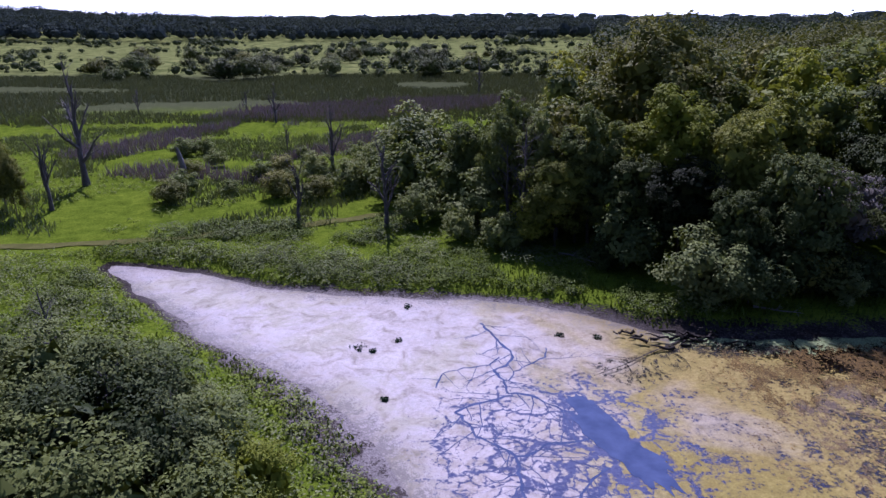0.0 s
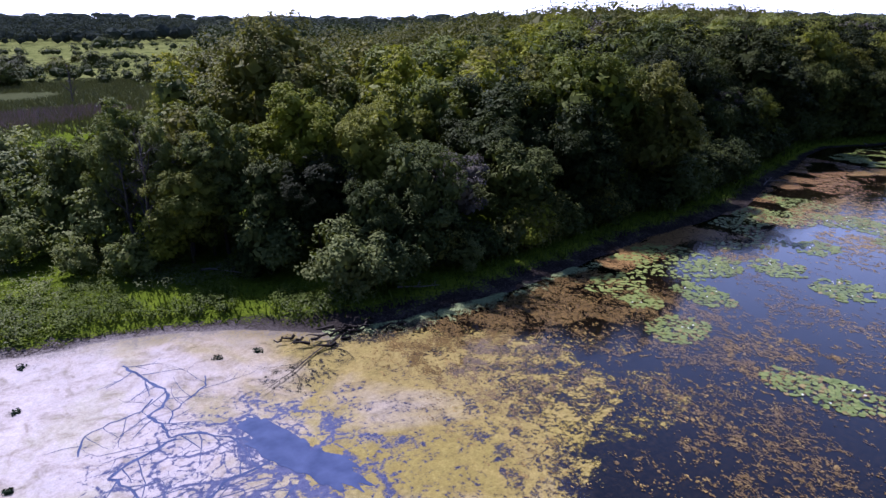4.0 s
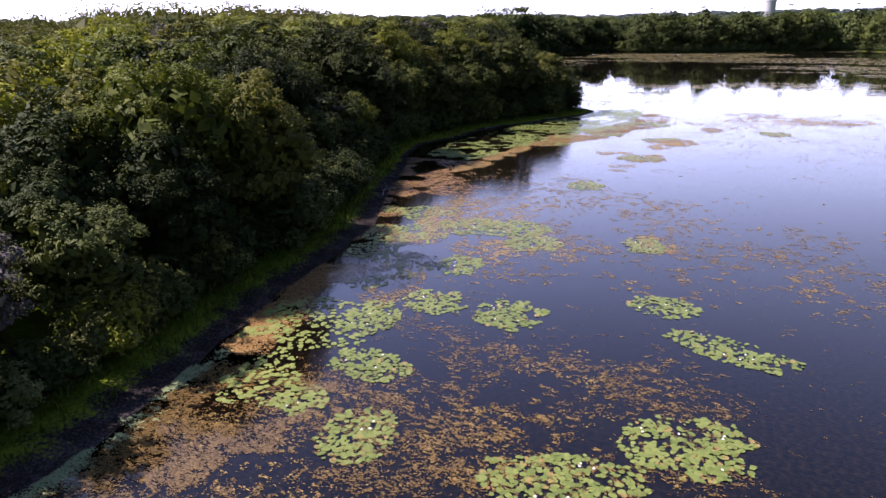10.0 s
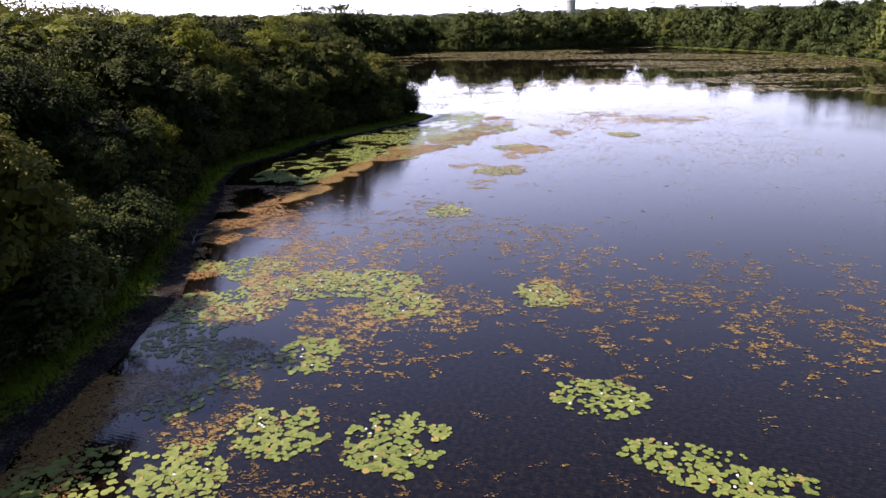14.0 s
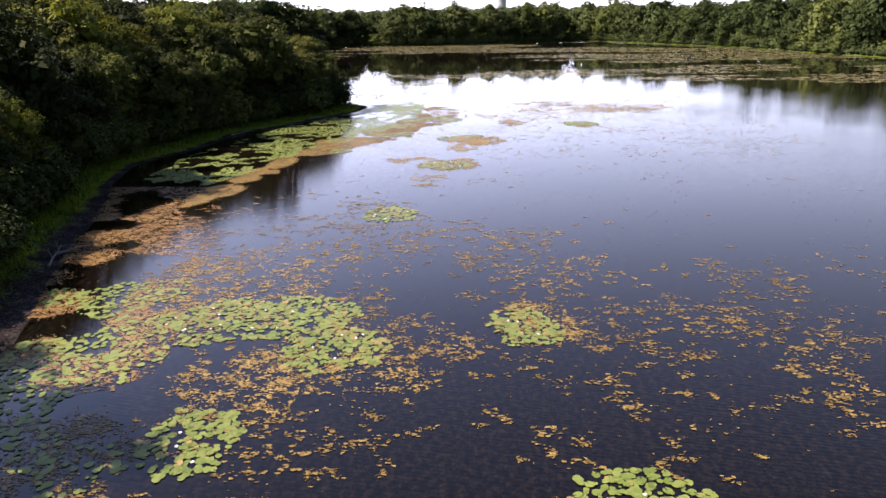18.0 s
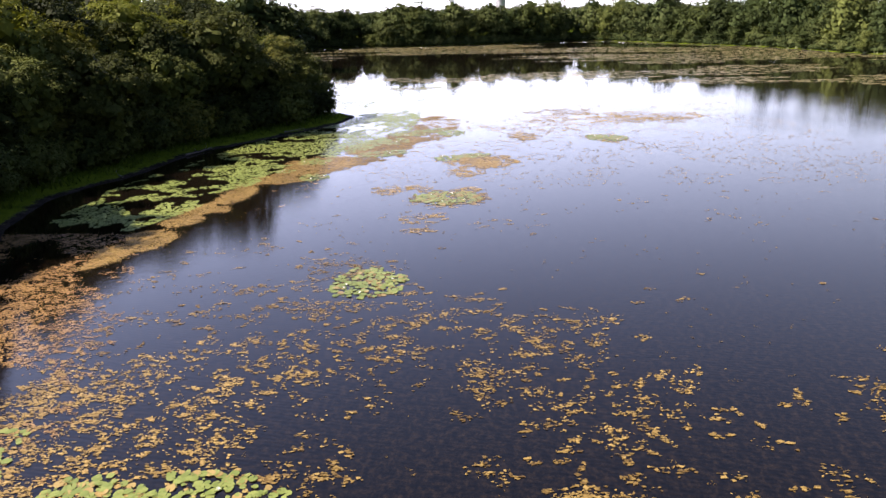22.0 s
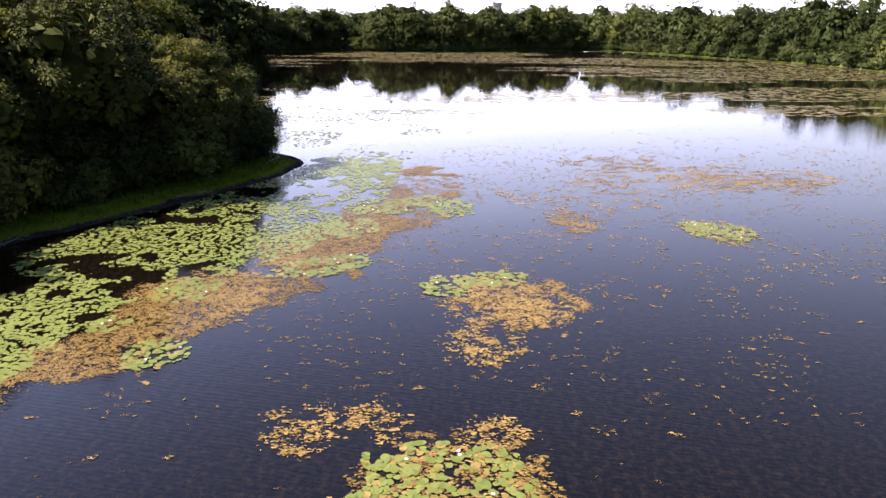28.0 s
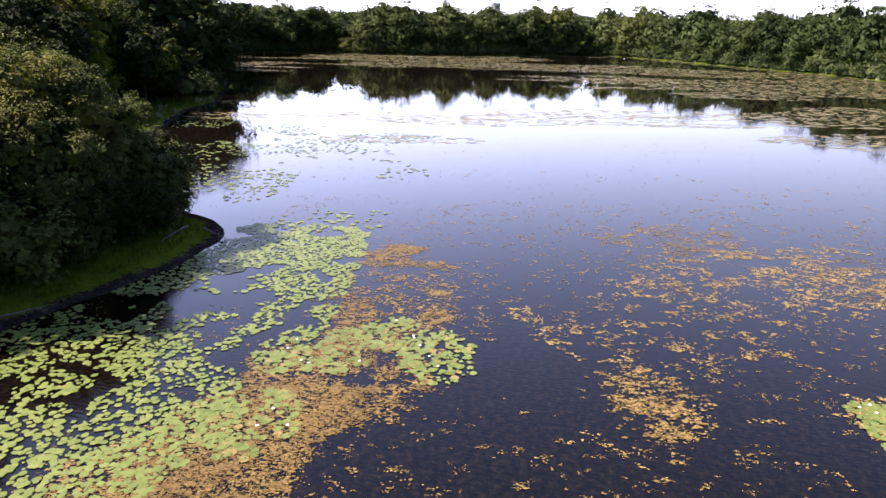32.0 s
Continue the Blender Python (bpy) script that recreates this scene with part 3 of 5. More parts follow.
    body = leaf_cards(bpos, bq + rng.normal(0, 0.25, bq.shape), bsize * 0.46, bsize * 0.36, rng)
    core = join_arrays([core, body, (tri_quads, np.arange(len(tri_quads)).reshape(-1, 4)), (lump, np.arange(len(lump)).reshape(-1, 4))])
    return join_arrays([cards, core])


def thing(name, label, category, group="", kind=""):
    return tagged(new(name), label, category, group, kind)


def part_mesh(name, me, parent, label=""):
    ob = new(name, me)
    ob.parent = parent
    if label:
        ob["label"] = label
    return ob


# ---- the plan: shoreline, heights ----
SHORE = [(-20.8, 44.4), (-14.4, 42.4), (-10.2, 39.8), (-4.8, 38.1), (0.4, 37.3), (5.3, 36.3), (8.5, 35.0), (11.1, 32.9), (13.5, 31.4), (17, 30.6), (22.5, 30.4), (30, 31.1), (40, 32.5), (48, 33.1), (56, 34.4), (66, 38), (76, 41), (84, 44), (91, 45), (98, 42.5), (107, 41), (114, 36.6), (120, 33), (125, 30.6), (130, 29.6), (133, 31), (137, 36), (146, 43), (158, 46.5), (168.7, 48.5), (182, 51), (193, 50.5), (205, 53.5), (227, 59.5), (250, 74), (290, 92), (324, 84)]
SHORE_EAST = [(346, 68), (352, 58), (343, 48), (345, 16), (362, -20), (368, -44), (322, -66), (276, -84), (235, -90), (180, -110), (110, -120), (50, -90), (18, -45), (6, -14), (3, 4), (1.6, 13), (-0.8, 19.2), (-2.6, 23.1), (-4.8, 26.3), (-7.5, 29.1), (-10.6, 31.7), (-13.1, 34.3), (-15.8, 37.6), (-18.9, 41.1)]
PLAN = np.array(SHORE + SHORE_EAST)


def smooth_outline(p, steps=5):
    """Catmull-Rom through the corners, then a little unevenness."""
    a, b, c, d = np.roll(p, 1, 0), p, np.roll(p, -1, 0), np.roll(p, -2, 0)
    out = []
    for s in range(steps):
        t = s / steps
        out.append(0.5 * (2 * b + (c - a) * t + (2 * a - 5 * b + 4 * c - d) * t * t + (3 * b - a - 3 * c + d) * t ** 3))
    q = np.stack(out, 1).reshape(-1, 2)
    w = np.array([[noise.noise((x * 0.4, y * 0.4, 3.1)), noise.noise((x * 0.4, y * 0.4, 9.7))] for x, y in q])
    return q + w * 0.3


OUTLINE = smooth_outline(PLAN)


def shore_distance(pts):
    """Metres from the waterline, plus on land and minus in the pond."""
    pts = np.asarray(pts, dtype=float)
    a, b = OUTLINE, np.roll(OUTLINE, -1, 0)
    out = np.empty(len(pts))
    for i in range(0, len(pts), 4000):
        p = pts[i:i + 4000, None, :]
        ab = (b - a)[None]
        t = np.clip(((p - a[None]) * ab).sum(2) / (ab ** 2).sum(2), 0, 1)
        d = np.sqrt((((p - a[None]) - t[..., None] * ab) ** 2).sum(2)).min(1)
        up = (a[None, :, 1] > p[..., 1]) != (b[None, :, 1] > p[..., 1])
        xs = a[None, :, 0] + (p[..., 1] - a[None, :, 1]) / np.where(up, (b - a)[None, :, 1], 1.0) * (b - a)[None, :, 0]
        inside = ((up & (p[..., 0] < xs)).sum(1) % 2) == 1
        out[i:i + 4000] = np.where(inside, -d, d)
    return out


def step01(v):
    v = np.clip(v, 0, 1)
    return v * v * (3 - 2 * v)


def ground_height(pts, sd=None):
    pts = np.asarray(pts, dtype=float)
    sd = shore_distance(pts) if sd is None else sd
    x, y = pts[:, 0], pts[:, 1]
    h = np.where(sd > 0, 0.03 + 0.38 * step01(sd / 2.3) + 0.25 * step01((sd - 3) / 15), np.maximum(0.03 + sd * 0.10, -1.2))
    rise = step01((x - 30) / 90) * step01((sd - 12) / 70) * np.exp(-((x - 130) / 110) ** 2) * np.exp(-((y - 90) / 70) ** 2)
    h = h + 7.5 * rise
    far = np.hypot(x - 30, y - 20)
    hill = step01((far - 420) / 420)
    roll = np.sin(x * 0.0043 + 0.8) * np.cos(y * 0.0037 + 0.4) + 0.5 * np.sin(x * 0.011 + y * 0.008)
    h = h + np.where(sd > 0, hill * (11.0 + 6.0 * roll), 0)
    h = h + np.where(sd > 1, 0.08 * np.sin(x * 1.3 + 2 * np.sin(y * 0.7)) * np.sin(y * 1.1) * step01(sd / 6), 0)
    return h


def ground_z(x, y):
    return float(ground_height(np.array([[x, y]]))[0])


def grid_lines(lo, hi, step, limit, grow=1.22):
    core = list(np.arange(lo, hi + step, step))
    a, s = core[-1], step
    while a < limit:
        s *= grow
        a += s
        core.append(a)
    a, s = core[0], step
    while a > -limit:
        s *= grow
        a -= s
        core.insert(0, a)
    return np.array(core)


gx, gy = grid_lines(-60, 150, 0.9, 4600), grid_lines(0, 80, 0.7, 4600)
gx = np.unique(np.r_[gx, np.arange(-25, 18, 0.45)])
gx = np.unique(np.r_[gx, np.arange(150, 400, 3.0)])
gx = gx[np.r_[True, np.diff(gx) > 0.12]]
gy = np.unique(np.r_[gy, np.arange(-130, 0, 2.6), np.arange(81, 130, 2.6)])
GX, GY = np.meshgrid(gx, gy)
gp = np.c_[GX.ravel(), GY.ravel()]
gd = shore_distance(gp)
gd = gd + np.exp(-(gd / 2.5) ** 2) * 0.09 * (np.sin(gp[:, 0] * 1.1 + 1.6 * np.sin(gp[:, 1] * 0.9)) + np.sin(gp[:, 1] * 1.7 + 1.2 * np.sin(gp[:, 0] * 0.6)))
gz = ground_height(gp, gd)
idx = np.arange(len(gp)).reshape(GX.shape)
gf = np.stack([idx[:-1, :-1], idx[:-1, 1:], idx[1:, 1:], idx[1:, :-1]], -1).reshape(-1, 4)
ground = new("ground", mesh_np("ground", np.c_[gp, gz], gf, M_GROUND))
# bare mud is broader where the near bank shelves gently
broad = 0.50 + 1.7 * np.exp(-((gp[:, 0] + 3) / 9) ** 2 - ((gp[:, 1] - 25) / 11) ** 2) + 1.0 * step01((gp[:, 0] - 9) / 4) * (gp[:, 1] > 26) * step01((84 - gp[:, 0]) / 18)
ground.data.attributes.new("margin", "FLOAT", "POINT").data.foreach_set("value", (gd / broad).astype(np.float32))
dried_at = np.exp(-((gp[:, 0] + 3) / 13) ** 4 - ((gp[:, 1] - 28) / 14) ** 4)
ground.data.attributes.new("dried", "FLOAT", "POINT").data.foreach_set("value", dried_at.astype(np.float32))
ground.data.polygons.foreach_set("use_smooth", np.ones(len(gf), dtype=bool))
tagged(ground, "green marsh meadow with muddy pond margin", "ground", kind="structure")

wv = np.array([(-60, -160, 0), (420, -160, 0), (420, 140, 0), (-60, 140, 0)], dtype=float)
water = new("water", mesh_np("water", wv, np.array([(0, 1, 2, 3)]), M_WATER))
tagged(water, "still dark brown pond water reflecting pale sky", "water", kind="structure")

# algae skin over the arm and the corner of the pond
sx, sy = np.meshgrid(np.arange(-24, 35, 0.6), np.arange(8, 48.5, 0.6))
sp = np.c_[sx.ravel(), sy.ravel()]
si = np.arange(len(sp)).reshape(sx.shape)
sf = np.stack([si[:-1, :-1], si[:-1, 1:], si[1:, 1:], si[1:, :-1]], -1).reshape(-1, 4)
scum = new("algae_skin", mesh_np("algae_skin", np.c_[sp, np.full(len(sp), 0.012)], sf, M_SCUM))
scum.data.attributes.new("shore", "FLOAT", "POINT").data.foreach_set("value", shore_distance(sp).astype(np.float32))
tagged(scum, "cream and yellow algae skin floating on the pond arm", "algae", kind="stuff")


# ---- trees ----
def tree_kind(name, seed, height, radius, clumps, per, size, leaf, base=0.22, ragged=0.35, tuft=0.30, limbs=8, drop=0.0):
    """Meshes of one tree: trunk with limbs, crown."""
    rng = np.random.default_rng(seed)
    tv, tf = branch_set(rng, height * 0.86, radius * 0.9, limbs, start=0.25, sides=6)
    cv, cf = crown_arrays(rng, height, radius, clumps, per, size, base, ragged, tuft, drop)
    return name, height, mesh_np("trunk", tv, tf, M_BARK), mesh_np("crown", cv, cf, leaf)


def plant(kind, x, y, scale, turn, label, category, group, wide=1.0, leaf=None):
    name, height, trunk, crown = kind
    ob = thing(name, label, category, group)
    ob.matrix_basis = Matrix.LocRotScale((x, y, ground_z(x, y) - 0.05), Euler((0, 0, turn)), (scale * wide, scale * wide, scale))
    part_mesh("trunk", trunk, ob)
    part_mesh("crown", crown, ob)
    return ob


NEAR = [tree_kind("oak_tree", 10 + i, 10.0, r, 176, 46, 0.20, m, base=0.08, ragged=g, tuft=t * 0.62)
        for i, (r, m, g, t) in enumerate([(3.5, M_OAK, 0.5, 0.30), (3.9, M_OAK, 0.6, 0.27), (3.2, M_OLIVE, 0.5, 0.28), (3.6, M_SHADEOAK, 0.7, 0.26), (3.0, M_LIME, 0.5, 0.27), (3.8, M_SHADEOAK, 0.55, 0.29), (3.3, M_WILLOW, 0.6, 0.27), (3.4, M_DEEPSHADE, 0.8, 0.28), (2.6, M_SALLOW, 0.9, 0.26)])]
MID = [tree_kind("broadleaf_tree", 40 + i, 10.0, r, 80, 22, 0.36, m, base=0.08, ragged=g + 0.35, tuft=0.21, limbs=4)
       for i, (r, m, g) in enumerate([(3.4, M_OAK, 0.5), (3.8, M_SALLOW, 0.6), (3.2, M_OLIVE, 0.5), (3.5, M_OAK, 0.6), (3.1, M_LIME, 0.5), (3.4, M_WILLOW, 0.6), (3.5, M_DEEPSHADE, 0.6)])]
BUSH = [tree_kind("shrub", 60 + i, 3.0, 1.7, 60, 22, 0.21, m, base=0.0, ragged=0.6, tuft=0.36, limbs=5)
        for i, m in enumerate([M_SHADEOAK, M_OLIVE, M_WILLOW, M_LIME, M_SALLOW])]
WITHERED = tree_kind("withered_tree", 90, 10.0, 3.3, 54, 60, 0.30, M_DEADLEAF, base=0.2, ragged=0.8, tuft=0.26, limbs=12)
BARE = []
for i in range(3):
    bv, bf = branch_set(np.random.default_rng(80 + i), 9.0, 3.4, 13, start=0.25, r0=0.20, sides=5, twigs=9, up=0.8)
    BARE.append(mesh_np("trunk", bv, bf, M_SNAG))
for i in range(3):
    bv, bf = branch_set(np.random.default_rng(180 + i), 9.0, 5.2, 8, start=0.16, r0=0.30, sides=7, twigs=7, up=2.0, thick=0.85, crook=0.15)
    BARE.append(mesh_np("trunk", bv, bf, M_SNAG))


def bare_tree(x, y, scale, turn, which, label="leafless grey dead tree with forked branches", group="dead trees"):
    ob = thing("dead_tree", label, "dead tree", group)
    ob.matrix_basis = Matrix.LocRotScale((x, y, ground_z(x, y) - 0.05), Euler((0, 0, turn)), (scale, scale, scale))
    part_mesh("trunk", BARE[which], ob)
    return ob


LABELS = {0: "green oak tree in the lakeside wood", 2: "olive green broadleaf tree in the lakeside wood", 4: "yellow-green young tree in the lakeside wood", 6: "grey-green willowy tree in the lakeside wood", 8: "pale green slender tree at the wood's edge"}
MLABELS = {2: "olive green tree deeper in the wood", 4: "light green tree deeper in the wood", 5: "grey-green tree deeper in the wood"}


def west_edge(y):
    """Where the wood begins, seen from the meadow."""
    return np.interp(y, [30, 38, 44, 50, 58, 66, 75, 92, 130, 200, 280, 420], [20, 15, 10, 5, 2.5, 6, 14, 24, 33, 51, 72, 112])


rng = np.random.default_rng(5)
spots = []
for gxx in np.arange(0, 235, 4.4):
    for gyy in np.arange(28, 150, 4.4):
        spots.append((gxx + rng.uniform(-1.7, 1.7), gyy + rng.uniform(-1.7, 1.7)))
spots = np.array(spots)
sds = shore_distance(spots)
keep = (sds > 4.6) & (spots[:, 0] > west_edge(spots[:, 1]))
spots, sds = spots[keep], sds[keep]
chosen, deep_spots = [], []
for (x, y), sd in zip(spots, sds):
    near = sd < 15 and x < 140 and y < 62
    if not near and rng.uniform() < 0.30:
        continue
    if not near and (sd > 46 or x > 222 or y > 100):
        deep_spots.append((x, y))
        continue
    if (x < 9 and y < 75) or math.hypot(x - 20.5, y - 55.5) < 5 or math.hypot(x - 18.2, y - 45.5) < 3.6:
        continue
    chosen.append((x, y, sd, near))
for x, y, sd, near in chosen:
    turn = rng.uniform(0, 6.28)
    deep = float(step01(np.array((sd - 8) / 40)))
    h = 8.9 + 3.0 * deep + rng.normal(0, 1.7)
    if x < 15:
        h = min(h, 9.0) * rng.uniform(0.80, 1.1)
    h += 1.5 * float(step01(np.array((x - 30) / 8))) * float(step01(np.array((54 - x) / 8)))
    h += 4.8 * float(step01(np.array((x - 60) / 16))) * float(step01(np.array((126 - x) / 14))) * (1 - 0.8 * deep)
    if 53 < x < 78 and sd < 12:
        h *= 0.58
    if 78 <= x < 118 and sd < 9:
        h *= 0.70
    if x < 31 and sd < 11:
        h *= 0.80
    if sd > 12:
        crest = 12.9 + 3.0 * min(max((x - 50) / 28, 0), 1) - ground_z(x, y)
        h = min(h, crest + rng.uniform(-0.8, 0.5))
        if x > 40:
            h = max(h, crest - abs(rng.normal(0, 1.7)))
    h = max(h, 5.2)
    if sd > 7 and rng.uniform() < 0.075 and x > 14 and not (x > 88 and sd < 16):
        if rng.uniform() < 0.3:
            bare_tree(x, y, h / 9.0, turn, int(rng.integers(3)), "bare grey tree standing among green crowns")
        else:
            plant(WITHERED, x, y, h / 10, turn, "half-dead tree with purple-grey twigs", "tree", "trees of the lakeside wood")
        continue
    if near:
        # nearer the water and eastward, more crowns get shade put into leaf colour
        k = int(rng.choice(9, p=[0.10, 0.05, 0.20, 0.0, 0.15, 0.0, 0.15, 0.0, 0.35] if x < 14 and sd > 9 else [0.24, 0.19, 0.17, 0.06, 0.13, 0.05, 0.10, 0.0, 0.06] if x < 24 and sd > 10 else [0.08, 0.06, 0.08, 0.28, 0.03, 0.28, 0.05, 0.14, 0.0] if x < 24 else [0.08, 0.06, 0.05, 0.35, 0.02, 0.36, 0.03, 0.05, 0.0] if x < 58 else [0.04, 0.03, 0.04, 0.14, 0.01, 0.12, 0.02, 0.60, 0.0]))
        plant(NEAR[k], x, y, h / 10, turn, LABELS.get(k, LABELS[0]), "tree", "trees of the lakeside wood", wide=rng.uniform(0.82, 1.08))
    else:
        # past x 58 half take the leaf colour with deep shade in it
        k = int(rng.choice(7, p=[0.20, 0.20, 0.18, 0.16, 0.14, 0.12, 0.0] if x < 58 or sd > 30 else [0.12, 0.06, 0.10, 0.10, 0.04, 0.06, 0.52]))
        plant(MID[k], x, y, h / 10, turn, MLABELS.get(k, "green tree standing deeper in the wood"), "tree", "trees of the lakeside wood", wide=rng.uniform(0.85, 1.15))
# the tall tree and the round yellow-green one at the corner of the wood
plant(NEAR[2], 20.5, 55.5, 1.62, 0.4, "tall spreading tree rising over the wood", "tree", "trees of the lakeside wood", wide=1.0)
plant(NEAR[4], 18.2, 45.5, 1.10, 1.7, "round yellow-green tree at the wood's corner", "tree", "trees of the lakeside wood", wide=1.12)

# slender trees at the meadow end of the wood
for x, y, sc, k in [(6.6, 50.5, 0.92, 8), (9.2, 47.6, 0.90, 8), (4.6, 54.5, 0.78, 6), (11.6, 45.6, 0.86, 2), (8.2, 53.5, 0.98, 8)]:
    plant(NEAR[k], x, y, sc, x * 1.3, "slender pale green tree at the meadow end of the wood", "tree", "trees of the lakeside wood", wide=0.72)
for i, (x, y, h) in enumerate([(8.0, 46.6, 8.2), (10.4, 46.4, 7.4), (7.0, 48.2, 6.8)]):
    bare_tree(x, y, h / 9.0, i * 2.6, i, "thin grey dead tree among slender green trees", "dead trees at the wood's edge")
# lighter trees near the point of the wood
for x, y, sc, k in [(128.5, 37.5, 0.98, 2), (131.5, 35.6, 0.62, 6), (122, 46, 1.12, 4), (140, 50, 1.05, 0)]:
    plant(NEAR[k], x, y, sc, x, "sunlit olive-green tree at the wooded point", "tree", "trees of the lakeside wood", wide=1.1)

# shrubs along the foot of the wood
for s in np.arange(6, 134, 1.25):
    x = s + rng.uniform(-0.6, 0.6)
    ys = float(np.interp(x, [p[0] for p in SHORE[:25]], [p[1] for p in SHORE[:25]]))
    y = ys + rng.uniform(3.4, 5.2) + (4.0 if x < 14 else 0)
    if x < west_edge(y) - 1:
        continue
    # past x 32 most shrubs take the oak leaf with shade in its colour
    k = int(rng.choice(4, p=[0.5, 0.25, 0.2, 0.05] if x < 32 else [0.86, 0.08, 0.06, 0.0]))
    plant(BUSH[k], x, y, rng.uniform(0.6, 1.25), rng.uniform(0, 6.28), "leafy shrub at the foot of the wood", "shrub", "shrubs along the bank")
for s in np.arange(70, 136, 1.9):
    x = s + rng.uniform(-0.8, 0.8)
    y = float(np.interp(x, [p[0] for p in SHORE[:25]], [p[1] for p in SHORE[:25]])) + rng.uniform(6.0, 10.5)
    # four in five take the same shade-darkened leaf colour
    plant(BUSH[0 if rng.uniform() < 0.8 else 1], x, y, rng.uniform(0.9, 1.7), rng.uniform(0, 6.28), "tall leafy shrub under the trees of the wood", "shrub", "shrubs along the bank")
# bushes at the meadow corner of the wood
for x, y, s, k in [(3.5, 46.5, 0.7, 4), (6, 44.5, 0.8, 4), (0.5, 51, 0.9, 4), (-1, 58, 1.5, 4), (1, 62, 1.9, 2), (-3, 64, 1.2, 4), (-6, 62, 0.9, 4), (5, 50, 1.3, 4), (8.5, 45.5, 1.0, 3), (-4.5, 67, 1.0, 4), (-9.5, 66, 0.9, 4), (-12, 60, 0.8, 1), (-1, 72, 1.4, 2), (3.2, 54, 1.5, 4), (0.8, 66, 2.2, 4)]:
    plant(BUSH[k], x, y, s, x * 1.7, "pale green bush where meadow meets wood", "shrub", "bushes in the meadow")

for i in range(26):
    x, y = rng.uniform(-27, 3), rng.uniform(58, 82)
    if x < west_edge(y) - 3:
        plant(BUSH[4 if i % 3 else 1], x, y, rng.uniform(0.35, 0.75), i * 1.9, "soft grey-green willow bush in the marsh", "shrub", "bushes in the meadow", wide=1.2)
THICKET = [tree_kind("thicket_shrub", 70 + i, 3.0, 2.0, 150, 44, 0.105, m, base=0.0, ragged=0.5, tuft=0.22, limbs=9)
           for i, m in enumerate([M_SHADEOAK, M_WILLOW, M_LIME])]
# thicket on the near bank, below the start of the flight
for x, y, s, k in [(-13.5, 20.5, 1.7, 0), (-10.2, 17.5, 1.6, 0), (-8.0, 19.4, 1.2, 1), (-15.5, 24.5, 1.1, 1), (-12.2, 23.6, 0.9, 1), (-9.6, 22.0, 0.9, 1), (-6.4, 17.4, 1.0, 2), (-12, 14.5, 1.8, 0), (-8, 13.5, 1.5, 0), (-4.6, 15.0, 0.6, 2), (-17, 19, 1.9, 0), (-18, 27, 0.7, 1), (-20, 23, 1.7, 0), (-15, 16, 1.9, 0), (-6, 13, 1.0, 1), (-11.5, 20.5, 1.5, 1)]:
    plant(THICKET[k], x, y, s, x * 2.3, "dense olive-green shrub on the near bank", "shrub", "shrubs on the near bank")
for i, (x, y, h) in enumerate([(-10.4, 19.5, 4.6), (-8.4, 19.0, 3.8), (-15.2, 25.5, 5.2)]):
    bare_tree(x, y, h / 9.0, i * 2.1 + 0.5, i, "dark crooked bare tree among near-bank shrubs", "bare trees on the near bank")

# trees at the left of the marsh
for x, y, s, k in [(-32.5, 55, 0.55, 2), (-35, 58, 0.62, 0), (-33.8, 52, 0.4, 2), (-40, 62, 0.6, 0)]:
    plant(NEAR[k], x, y, s, x, "ivy-dark tree at the edge of the marsh", "tree", "trees at the edge of the marsh", wide=0.6)
for i, (x, y, h) in enumerate([(-31.7, 66.2, 9.6), (-30.7, 57, 5.6), (-41, 69, 7), (-8.1, 69.5, 6.4), (-9.1, 52.6, 4.4), (-2.1, 50.3, 6.0), (-20.6, 108, 5.0), (-27.7, 119.8, 3.5), (-46, 120, 4), (16, 150, 6), (-15, 84, 3)]):
    bare_tree(x, y, h / 9.0, i * 1.3, 3 + i % 3, "bare weathered dead tree standing in the marsh", "dead trees in the marsh")
sv_, sf_ = tube([(0, 0, -0.1), (-0.1, 0, 1.2), (-0.35, 0.05, 2.4), (-0.55, 0, 3.3)], [0.34, 0.27, 0.24, 0.12], 8)
snag = new("tree_snag", mesh_np("tree_snag", sv_, sf_, M_DEADWOOD))
snag.location = (-22.7, 68, ground_z(-22.7, 68))
tagged(snag, "broken grey leaning trunk in the meadow", "dead tree")


# ---- far shore and far woods ----
FARK = [tree_kind("far_tree", 100 + i, 15.0, r, 72, 20, 0.62, m, base=-0.04, ragged=0.35, tuft=0.28, limbs=4)
        for i, (r, m) in enumerate([(5.6, M_FAR), (6.2, M_FAR), (5.2, M_WILLOW), (6.0, M_SHADEOAK), (5.4, M_FAR)])]
rng = np.random.default_rng(21)
path_far = OUTLINE[[i for i, p in enumerate(OUTLINE) if p[0] > 200]]
last = path_far[0]
